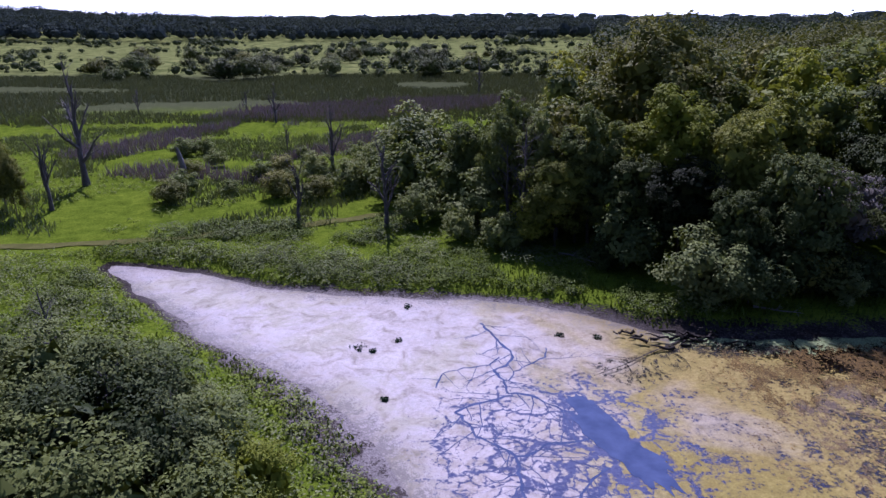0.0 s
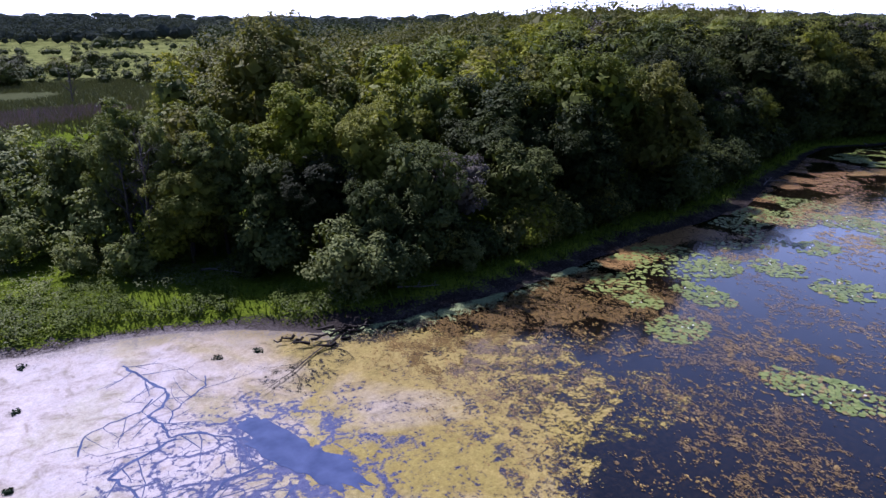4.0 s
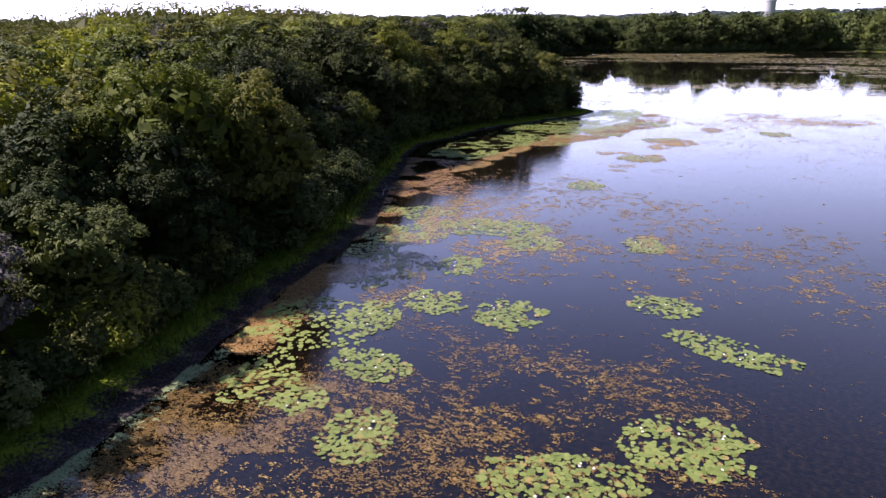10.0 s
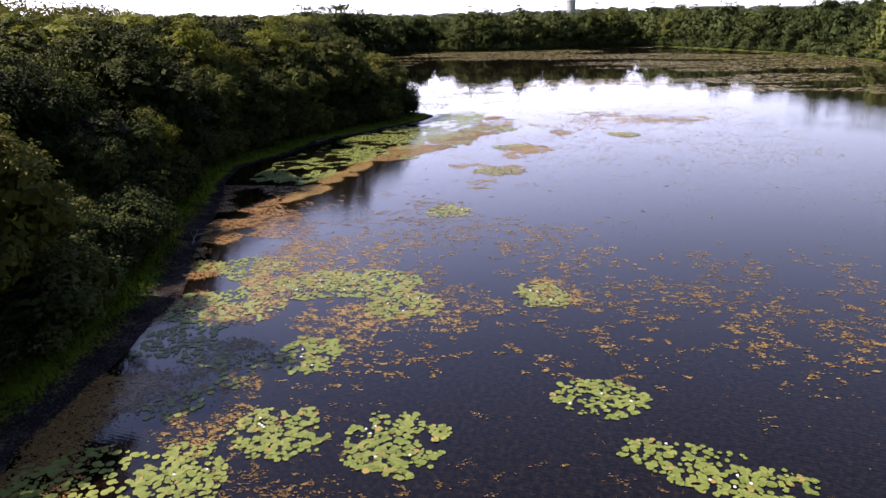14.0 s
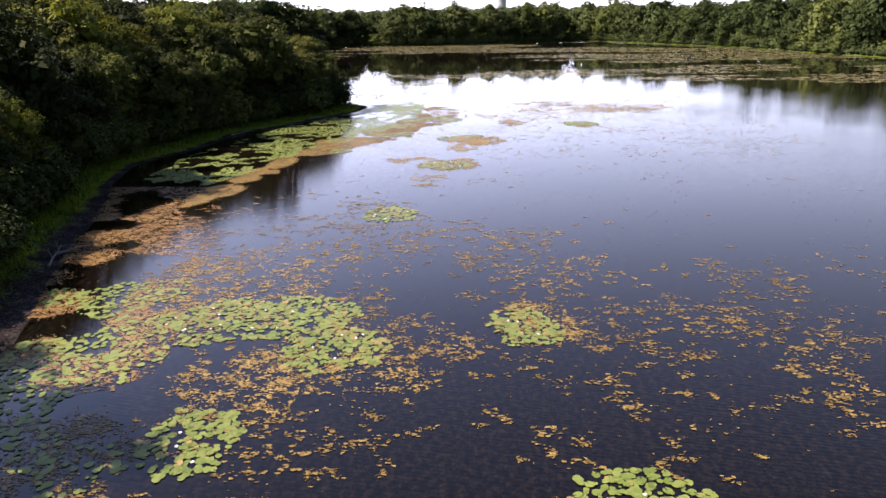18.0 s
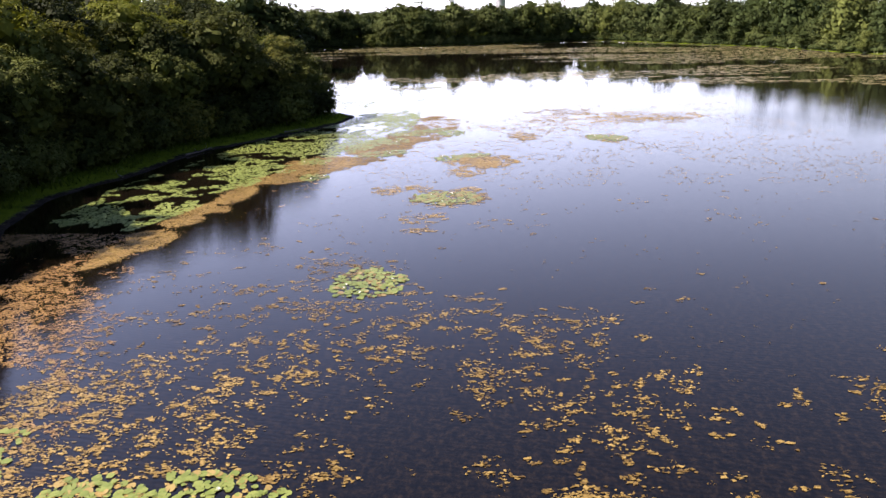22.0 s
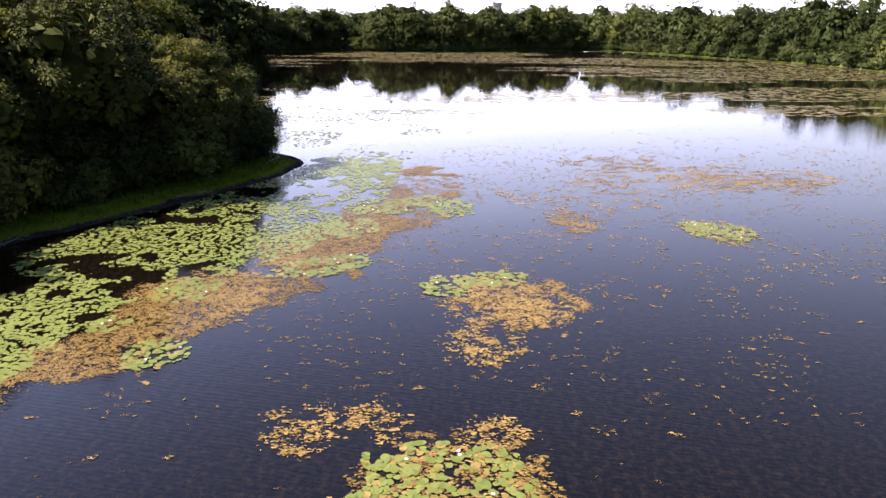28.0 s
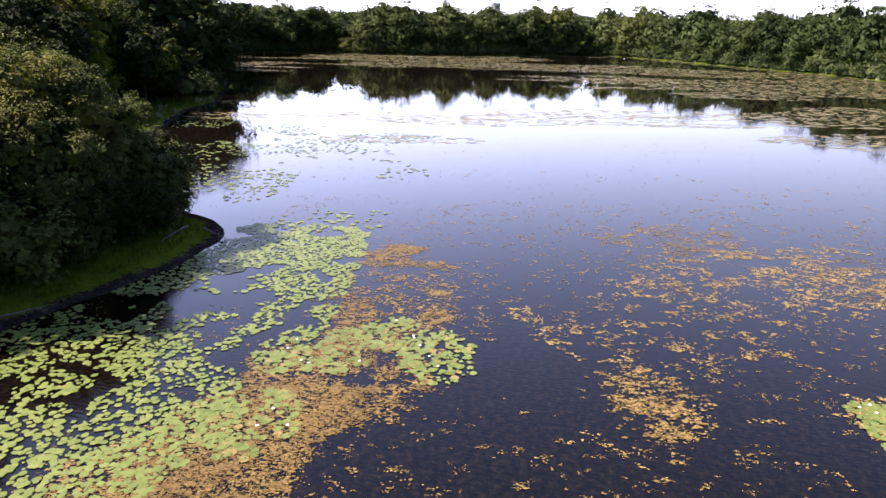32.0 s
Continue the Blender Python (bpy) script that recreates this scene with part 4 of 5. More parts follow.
for p in path_far:
    if np.linalg.norm(p - last) < 5.0:
        continue
    nxt = p - last
    last = p
    out_dir = np.array([-nxt[1], nxt[0]]) / np.linalg.norm(nxt)
    if shore_distance((p + out_dir * 3)[None])[0] < 0:
        out_dir = -out_dir
    for low in range(2):
        q = p + out_dir * rng.uniform(2.0, 5.0) + rng.uniform(-2.5, 2.5, 2)
        plant(FARK[int(rng.integers(5))], q[0], q[1], rng.uniform(0.20, 0.46), rng.uniform(0, 6.28), "low bush on the far bank", "shrub", "bushes on the far shore", wide=1.3)
    for row in range(2):
        q = p + out_dir * (5 + row * 7 + rng.uniform(-1.5, 1.5)) + rng.uniform(-2, 2, 2)
        if shore_distance(q[None])[0] < 3:
            continue
        k = int(rng.choice(5, p=[0.32, 0.22, 0.12, 0.22, 0.12]))
        h = rng.uniform(12.0, 19.0) + row * 1.0
        if 280 < p[0] < 350 and p[1] > 60:
            h *= 0.92
        plant(FARK[k], q[0], q[1], h / 15, rng.uniform(0, 6.28), "broad green tree on the far shore", "tree", "trees on the far shore")


def wood_mass(name, pts, heights, seed, label, per=90, size=1.25, leaf=None, squat=1.0, solid=True, lift=0.52):
    """Distant woodland: every crown is a loose heap of leaf sprays."""
    r = np.random.default_rng(seed)
    n = len(pts)
    z = ground_height(pts)
    c = np.repeat(np.c_[pts, z], per, 0)
    hh = np.repeat(heights, per)
    e = unit(r.normal(size=(n * per, 3)) + (0, 0, 0.25))
    e[:, 2] = np.where(e[:, 2] < -0.25, -e[:, 2], e[:, 2])
    c = c + e * np.c_[hh * 0.36 * squat, hh * 0.36 * squat, hh * 0.46] * r.uniform(0.80, 1.0, (n * per, 1))
    c[:, 2] += hh * lift
    v, f = leaf_cards(c, e + (0, 0, 0.5) + r.normal(0, 0.4, e.shape), size, size * 0.6, r)
    if not solid:
        return tagged(new(name, mesh_np(name, v, f, leaf or M_FAR)), label, "woods", kind="stuff")
    # a close inner mass under the sprays of every crown
    ball = bmesh.new()
    bmesh.ops.create_icosphere(ball, subdivisions=1, radius=1.0)
    bv = np.array([q.co[:] for q in ball.verts])
    bf = np.array([[q.index for q in g.verts] for g in ball.faces])
    ball.free()
    body = bv[None] * r.uniform(0.40, 0.66, (n, len(bv), 1)) * np.stack([heights * 0.36 * squat, heights * 0.36 * squat, heights * 0.46], -1)[:, None]
    body = body + np.c_[pts, z + heights * (lift - 0.02)][:, None]
    tri = body[:, bf]
    quad = np.concatenate([tri, ((tri[:, :, 2] + tri[:, :, 0]) / 2)[:, :, None]], 2).reshape(-1, 3)
    v, f = join_arrays([(v, f), (quad, np.arange(len(quad)).reshape(-1, 4))])
    return tagged(new(name, mesh_np(name, v, f, leaf or M_FAR)), label, "woods", kind="stuff")


def scatter(seed, n, x0, x1, y0, y1):
    r = np.random.default_rng(seed)
    return np.c_[r.uniform(x0, x1, n), r.uniform(y0, y1, n)]


def clear_of_pond(p, d=14):
    return p[shore_distance(p) > d]


p = np.array(deep_spots)
wood_mass("wood_interior", p, 10.2 + 2.2 * np.random.default_rng(22).normal(0.5, 0.5, len(p)) + 1.6 * np.clip((p[:, 0] - 70) / 30, 0, 2), 23, "mixed green canopy of the wood's interior", per=170, size=0.62, leaf=M_OLIVE)
p = clear_of_pond(scatter(1, 1300, 20, 330, 140, 420))
p = p[p[:, 0] > west_edge(p[:, 1]) + 6]
wood_mass("woodland_behind", p, np.random.default_rng(2).uniform(9, 15.5, len(p)), 3, "green woodland stretching behind the lakeside trees", per=40, size=1.1)
p = clear_of_pond(scatter(4, 700, 350, 620, -260, 300), 20)
wood_mass("woodland_far_shore", p, np.random.default_rng(5).uniform(13, 18, len(p)), 6, "green woodland behind the far shore", per=40, size=1.4)
ang = np.random.default_rng(7).uniform(radians(-75), radians(75), 5200)
dist = np.random.default_rng(8).uniform(440, 900, 5200)
p = np.c_[np.sin(ang) * dist, np.cos(ang) * dist]
p = p[np.array([noise.noise((x * 0.006, y * 0.006, 4.4)) for x, y in p]) + (np.hypot(p[:, 0], p[:, 1]) - 520) / 130 > -0.05]
hz = 11 + 6 * np.array([noise.noise((x * 0.011, y * 0.011, 8.1)) for x, y in p]) + np.random.default_rng(9).uniform(0, 7, len(p))
wood_mass("woodland_horizon", p, hz, 10, "woods along the horizon tinted with distance haze", per=44, size=1.7, leaf=M_HORIZON, squat=1.4, lift=0.36)
ang = np.random.default_rng(11).uniform(radians(-90), radians(150), 3600)
dist = np.random.default_rng(12).uniform(1000, 3000, 3600)
p = np.c_[np.sin(ang) * dist, np.cos(ang) * dist]
wood_mass("woodland_distance", p, np.random.default_rng(13).uniform(14, 20, len(p)), 14, "woods in the far distance with haze tinted into the leaves", per=14, size=3.0, leaf=M_HAZEWOOD, squat=3.6, lift=0.34)
p = scatter(15, 2600, -330, 110, 186, 470)
p = p[p[:, 0] < west_edge(p[:, 1]) - 4]
drift = np.array([noise.noise((x * 0.022, y * 0.03, 2.2)) for x, y in p])
p, drift = p[drift > 0.06], drift[drift > 0.06]
wood_mass("marsh_bushes", p, (0.6 + 8.0 * drift) * np.random.default_rng(16).uniform(0.6, 1.5, len(p)) * (0.5 + p[:, 1] / 420), 17, "grey-green bushes clumped over the pale sedge marsh", per=56, size=0.6, leaf=M_FAR, squat=1.5, lift=0.36)
r = np.random.default_rng(95)
for i in range(60):
    x, y = r.uniform(-110, 45), r.uniform(186, 300)
    if x < west_edge(y) - 8:
        plant(BUSH[int(r.choice(4, p=[0.4, 0.3, 0.3, 0.0]))], x, y, r.uniform(0.8, 1.8), i * 1.3, "round dark bush in the pale sedge marsh", "shrub", "bushes in the sedge marsh", wide=1.25)
p = clear_of_pond(np.c_[np.random.default_rng(18).uniform(-250, 420, 700), np.random.default_rng(19).uniform(-330, -130, 700)])
wood_mass("woodland_south", p, np.random.default_rng(20).uniform(11, 16, len(p)), 21, "woods on the opposite side of the pond", per=40, size=2.0)

edge_pts = path_far[np.random.default_rng(25).integers(0, len(path_far), 5000)] + np.random.default_rng(26).normal(0, 6.0, (5000, 2))
ed = shore_distance(edge_pts)
edge_pts = edge_pts[(ed > 2.0) & (ed < 11)][:1500]
wood_mass("far_undergrowth", edge_pts, np.random.default_rng(27).uniform(2.0, 6.0, len(edge_pts)), 28, "dense leafy undergrowth along the far bank", per=36, size=0.7, leaf=M_FAR, squat=1.7, lift=0.36)

low_pts = path_far[np.random.default_rng(35).integers(0, len(path_far), 7000)] + np.random.default_rng(36).normal(0, 3.5, (7000, 2))
ld = shore_distance(low_pts)
low_pts = low_pts[(ld > 1.2) & (ld < 7)][:2200]
wood_mass("far_bank_thicket", low_pts, np.random.default_rng(37).uniform(1.2, 2.8, len(low_pts)), 38, "low green thicket closing the foot of the far woods", per=16, size=0.6, leaf=M_FAR, squat=2.0, lift=0.36)

# pines over the wood
PINE = []
for i in range(2):
    r = np.random.default_rng(130 + i)
    tv, tf = branch_set(r, 15, 2.2, 10, start=0.2, r0=0.2)
    cc, nn = [], []
    for z in np.arange(3.5, 15.2, 0.55):
        rad = 2.6 * (1 - (z - 3) / 13.5) + 0.3
        for a in np.arange(0, 6.28, 0.75):
            for u in (0.35, 0.6, 0.8, 1.0):
                g = a + r.uniform(-0.3, 0.3)
                cc.append((math.cos(g) * rad * u, math.sin(g) * rad * u, z - 0.3 * u + r.uniform(-0.2, 0.3)))
                nn.append((math.cos(g) * 0.3, math.sin(g) * 0.3, 1))
    cv, cf = leaf_cards(np.array(cc), np.array(nn) + r.normal(0, 0.3, (len(cc), 3)), 0.9, 0.4, r)
    PINE.append(("pine_tree", 15.0, mesh_np("trunk", tv, tf, M_BARK), mesh_np("crown", cv, cf, M_PINE)))
for i in range(16):
    x, y = 148 + 1.6 * i + rng.uniform(-2, 2), 152 - 0.7 * i + rng.uniform(-5, 5)
    plant(PINE[i % 2], x, y, (rng.uniform(17.6, 19.4) - ground_z(x, y)) / 15, i, "dark green pine rising over the wood", "pine tree", "pines over the wood")

# pale tower on the skyline
bm = bmesh.new()
bmesh.ops.create_cone(bm, cap_ends=True, segments=24, radius1=6.6, radius2=6.4, depth=33, matrix=Matrix.Translation((0, 0, 16.5)))
tower = thing("tower", "pale grey concrete tower above the far trees", "tower")
tower.location = (1010, -38, 0)
me = bpy.data.meshes.new("shaft")
bm.to_mesh(me)
bm.free()
me.materials.append(M_CONCRETE)
part_mesh("shaft", me, tower)
bm = bmesh.new()
bmesh.ops.create_cone(bm, cap_ends=True, segments=24, radius1=7.0, radius2=7.0, depth=2.2, matrix=Matrix.Translation((0, 0, 33.6)))
me = bpy.data.meshes.new("parapet")
bm.to_mesh(me)
bm.free()
me.materials.append(M_CONCRETE)
part_mesh("parapet", me, tower)


# ---- marsh and bank plants ----
def leafy_cover(name, pts, height, per, size, material, seed, label, category="weeds", spread=0.5):
    """Low leafy plants over the ground."""
    r = np.random.default_rng(seed)
    z = ground_height(pts)
    n = len(pts)
    hh = np.repeat(height * r.uniform(0.5, 1.3, n), per)
    e = unit(r.normal(size=(n * per, 3)) + (0, 0, 0.6))
    c = np.repeat(np.c_[pts, z], per, 0) + e * np.c_[hh * spread * 1.6, hh * spread * 1.6, hh * 0.55]
    c[:, 2] += hh * 0.42
    v, f = leaf_cards(c, e * 0.7 + (0, 0, 0.8) + r.normal(0, 0.35, e.shape), size, size * 0.6, r)
    return tagged(new(name, mesh_np(name, v, f, material)), label, category, kind="stuff")


def blade_cover(name, pts, height, material, seed, label, width=0.06):
    """Upright grass blades."""
    r = np.random.default_rng(seed)
    n = len(pts)
    z = ground_height(pts)
    h = height * r.uniform(0.5, 1.4, n)
    a = r.uniform(0, 6.283, n)
    side = np.c_[np.cos(a), np.sin(a), np.zeros(n)] * (width * r.uniform(0.6, 1.4, n))[:, None]
    bend = np.c_[r.normal(0, 0.3, n) * h, r.normal(0, 0.3, n) * h, h]
    b = np.c_[pts, z - 0.02]
    v = np.stack([b - side, b + side, b + bend * 0.6 + side * 0.7, b + bend], 1).reshape(-1, 3)
    return tagged(new(name, mesh_np(name, v, np.arange(4 * n).reshape(n, 4), material)), label, "grass", kind="stuff")


def on_land(p, lo, hi):
    sd = shore_distance(p)
    return p[(sd > lo) & (sd < hi)]


def patchy(p, scale, thresh, seed):
    v = np.array([noise.noise((x * scale, y * scale, seed * 7.3)) for x, y in p])
    return p[v > thresh]


bank = on_land(scatter(31, 5200, -22, 17, 33, 52), 1.2, 30)
leafy_cover("bank_weeds", patchy(bank, 0.22, -0.12, 1), 0.5, 22, 0.14, M_HERB, 32, "lush green weeds on the bank of the pond arm")
leafy_cover("pale_bank_weeds", patchy(bank[:2600], 0.3, 0.05, 2), 0.6, 22, 0.14, M_HERBPALE, 33, "pale green leafy weeds in tufts on the bank")
near_bank = on_land(scatter(34, 7000, -40, 2, 8, 48), 0.7, 40)
near_bank = near_bank[near_bank[:, 1] < 47 + near_bank[:, 0] * 0.05]
leafy_cover("near_bank_weeds", patchy(near_bank, 0.25, -0.25, 3), 0.45, 14, 0.145, M_HERB, 35, "green weeds covering the near bank")
leafy_cover("pale_near_bank_weeds", patchy(near_bank[:4200], 0.3, -0.02, 4), 0.6, 14, 0.145, M_HERBPALE, 36, "pale grey-green weeds on the near bank")
meadow = on_land(scatter(37, 9000, -60, 8, 50, 118), 3, 200)
meadow = meadow[meadow[:, 0] < west_edge(meadow[:, 1])]
leafy_cover("meadow_weeds", patchy(meadow[:6000], 0.12, 0.0, 5), 0.35, 12, 0.16, M_HERB, 38, "bright green weeds in the marsh meadow")
drifts = scatter(39, 130000, -75, 40, 55, 150)
drifts = drifts[drifts[:, 0] < west_edge(drifts[:, 1])]
near_drift = np.full(len(drifts), 9.0)
for x0, y0, x1, y1, half in [(-24, 118, 10, 128, 11), (-14, 78, 1, 90, 6), (-26, 108, -38, 82, 4), (-28, 72, -16, 68, 3)]:
    along = np.clip(((drifts[:, 0] - x0) * (x1 - x0) + (drifts[:, 1] - y0) * (y1 - y0)) / ((x1 - x0) ** 2 + (y1 - y0) ** 2), 0, 1)
    near_drift = np.minimum(near_drift, np.hypot(drifts[:, 0] - x0 - along * (x1 - x0), drifts[:, 1] - y0 - along * (y1 - y0)) / half)
drifts = drifts[near_drift + np.array([0.9 * noise.noise((x * 0.06, y * 0.12, 3.7)) + 0.5 * noise.noise((x * 0.3, y * 0.3, 1.1)) for x, y in drifts]) < 0.85]
blade_cover("loosestrife", drifts, 0.95, M_PURPLE, 139, "purple-brown loosestrife standing in drifts over the marsh", 0.055)
tussock = patchy(meadow, 0.10, 0.05, 9)
blade_cover("meadow_grass", np.repeat(tussock, 7, 0) + np.random.default_rng(140).normal(0, 0.35, (len(tussock) * 7, 2)), 0.5, M_HERBPALE, 141, "tall pale grass in the marsh meadow", 0.06)
reeds = patchy(scatter(40, 90000, -130, 45, 108, 205), 0.03, -0.25, 8)
blade_cover("reed_bed", reeds[reeds[:, 0] < west_edge(reeds[:, 1])], 0.8, M_REED, 41, "dark reed bed across the marsh", 0.09)
strip = on_land(scatter(42, 90000, 4, 245, 28, 66), 1.0, 5.2)
blade_cover("bank_grass", strip, 0.38, M_GRASS, 43, "green grass along the shaded bank", 0.05)
arm_strip = patchy(on_land(scatter(44, 36000, -24, 16, 12, 50), 0.4, 3.6), 0.5, -0.12, 29)
blade_cover("arm_grass", arm_strip, 0.20, M_HERB, 45, "fresh green grass round the pond arm", 0.05)
far_strip = on_land(scatter(46, 16000, 134, 385, -110, 110), 0.2, 4.0)
blade_cover("far_bank_grass", far_strip, 0.7, M_HERBPALE, 47, "yellow-green grass along the far bank", 0.35)

# mown track across the meadow
tp = np.array([(-60, 45.2), (-30, 47.2), (-20.4, 48.4), (-10.3, 50.6), (-1.5, 54.0), (1.5, 56.4), (3, 60)])
tt = np.linspace(0, len(tp) - 1, 60)
line = np.c_[np.interp(tt, range(len(tp)), tp[:, 0]), np.interp(tt, range(len(tp)), tp[:, 1])]
d = unit(np.gradient(line, axis=0))
nrm = np.c_[-d[:, 1], d[:, 0]]
cols = [line + nrm * o for o in (-0.55, -0.2, 0.2, 0.55)]
tv = np.concatenate([np.c_[c, ground_height(c) + 0.06] for c in cols])
tf = np.array([(j * 60 + i, j * 60 + i + 1, (j + 1) * 60 + i + 1, (j + 1) * 60 + i) for j in range(3) for i in range(59)])
tagged(new("track", mesh_np("track", tv, tf, M_PATH)), "pale mown track through the marsh meadow", "track", kind="structure")


# ---- floating plants ----
def pad_mesh(seed, material):
    """A round floating leaf with a notch and a slightly turned-up rim."""
    r = np.random.default_rng(seed)
    a = np.linspace(0.18, 6.10, 11)
    rad = r.uniform(0.92, 1.06, 11)
    rim = np.c_[np.cos(a) * rad, np.sin(a) * rad, r.uniform(0.0, 0.10, 11)]
    v = np.r_[[(0.05, 0, 0.0)], rim]
    return mesh_np("lily_pad", v, np.array([(0, i, i + 1) for i in range(1, 11)]), material)


PADS = [pad_mesh(i, M_PAD) for i in range(4)] + [pad_mesh(9, M_PADOLD)]


def bloom_mesh():
    """Two rings of pointed white petals."""
    v, f = [], []
    for ring, (n, out, up) in enumerate(((8, 1.0, 0.35), (6, 0.6, 0.75))):
        for i in range(n):
            g = 2 * math.pi * (i + 0.5 * ring) / n
            at = len(v)
            v += [(0, 0, 0.05), (math.cos(g - 0.3) * out * 0.6, math.sin(g - 0.3) * out * 0.6, up * 0.6), (math.cos(g) * out, math.sin(g) * out, up), (math.cos(g + 0.3) * out * 0.6, math.sin(g + 0.3) * out * 0.6, up * 0.6)]
            f.append((at, at + 1, at + 2, at + 3))
    return mesh_np("flower", np.array(v), np.array(f), M_FLOWER)


BLOOM = bloom_mesh()


def ellipse_points(r, n, cx, cy, hx, hy, turn, lump):
    out = []
    while len(out) < n:
        u, v = r.uniform(-1, 1, 2)
        if u * u + v * v > 1 + 0.5 * noise.noise((u * 2.2, v * 2.2, lump)):
            continue
        if noise.noise((u * 3 + cx, v * 3 + cy, lump)) < -0.22:
            continue
        out.append((cx + u * hx * math.cos(turn) - v * hy * math.sin(turn), cy + u * hx * math.sin(turn) + v * hy * math.cos(turn)))
    return np.array(out)


def pads_patch(cx, cy, hx, hy, n, seed, turn=0.0, size=0.122, old=0.10):
    """A patch of floating lily leaves, each its own part."""
    r = np.random.default_rng(seed)
    ob = thing("lily_pad_patch", "patch of round green lily pads floating on dark water", "water lilies", "lily pad patches")
    ob.location = (cx, cy, 0.0)
    for x, y in ellipse_points(r, n, 0, 0, hx, hy, turn, seed * 1.7):
        me = PADS[4] if r.uniform() < old else PADS[int(r.integers(4))]
        pad = part_mesh("lily_pad", me, ob)
        s = size * r.uniform(0.65, 1.25)
        pad.matrix_basis = Matrix.LocRotScale((x, y, 0.012 + r.uniform(0, 0.02)), Euler((r.normal(0, 0.07), r.normal(0, 0.07), r.uniform(0, 6.28))), (s, s, s))
    for x, y in ellipse_points(r, max(2, n // 45), 0, 0, hx * 0.8, hy * 0.8, turn, seed * 0.9):
        bloom = part_mesh("flower", BLOOM, ob, "small white water lily flower")
        bloom.matrix_basis = Matrix.LocRotScale((x, y, 0.03), Euler((0, 0, r.uniform(0, 6.28))), (0.07, 0.07, 0.07))
    return ob


def flat_blobs(pts, size, r, sides=7, jag=0.4, z=0.008, stretch=1.0):
    """Ragged flat floating clumps, one island each."""
    n = len(pts)
    a = np.linspace(0, 2 * math.pi, sides, endpoint=False)[None] + r.uniform(0, 6.28, (n, 1))
    rad = size * r.uniform(0.45, 1.4, (n, 1)) * r.uniform(1 - jag, 1 + jag, (n, sides))
    st = r.uniform(1.0, stretch, (n, 1))
    x = pts[:, :1] + np.cos(a) * rad / st
    y = pts[:, 1:2] + np.sin(a) * rad * st
    zz = np.full_like(x, z) + r.uniform(0, 0.02, x.shape)
    ring = np.stack([x, y, zz], -1)
    mid = np.c_[pts, np.full(n, z + 0.02)][:, None]
    v = np.concatenate([mid, ring], 1).reshape(-1, 3)
    k = sides + 1
    base = np.arange(n)[:, None, None] * k
    tri = np.array([(0, 1 + i, 1 + (i + 1) % sides) for i in range(sides)])[None]
    return v, (base + tri).reshape(-1, 3)


def in_pond(p, margin=0.0):
    return p[shore_distance(p) < -margin]


def weed_raft(name, pts, size, material, seed, label, jag=0.45, stretch=1.0, sides=7, z=0.008):
    r = np.random.default_rng(seed)
    if size < 0.5:
        k = 15
        reach = size * np.repeat(np.exp(r.normal(-0.1, 0.5, len(pts))), k)[:, None]
        slant = np.repeat(r.normal(1.5, 0.7, len(pts)), k)
        o = r.normal(0, 1.0, (len(pts) * k, 2)) * (0.85, 0.36)
        o = np.c_[o[:, 0] * np.cos(slant) - o[:, 1] * np.sin(slant), o[:, 0] * np.sin(slant) + o[:, 1] * np.cos(slant)]
        pts = np.repeat(pts, k, 0) + o * reach
        size, sides, jag, stretch = size * 0.17, 4, 0.9, 1.7
    v, f = flat_blobs(pts, size, r, sides, jag, z, stretch)
    return tagged(new(name, mesh_np(name, v, f, material)), label, "pond weed", kind="stuff")


def pad_raft(name, pts, seed, label, size=0.118):
    r = np.random.default_rng(seed)
    v, f = flat_blobs(pts, size, r, 9, 0.10, 0.02, 1.0)
    return tagged(new(name, mesh_np(name, v, f, M_PAD)), label, "water lilies", kind="stuff")


def shore_y(x):
    return np.interp(x, [p[0] for p in SHORE[:25]], [p[1] for p in SHORE[:25]])


fill = []
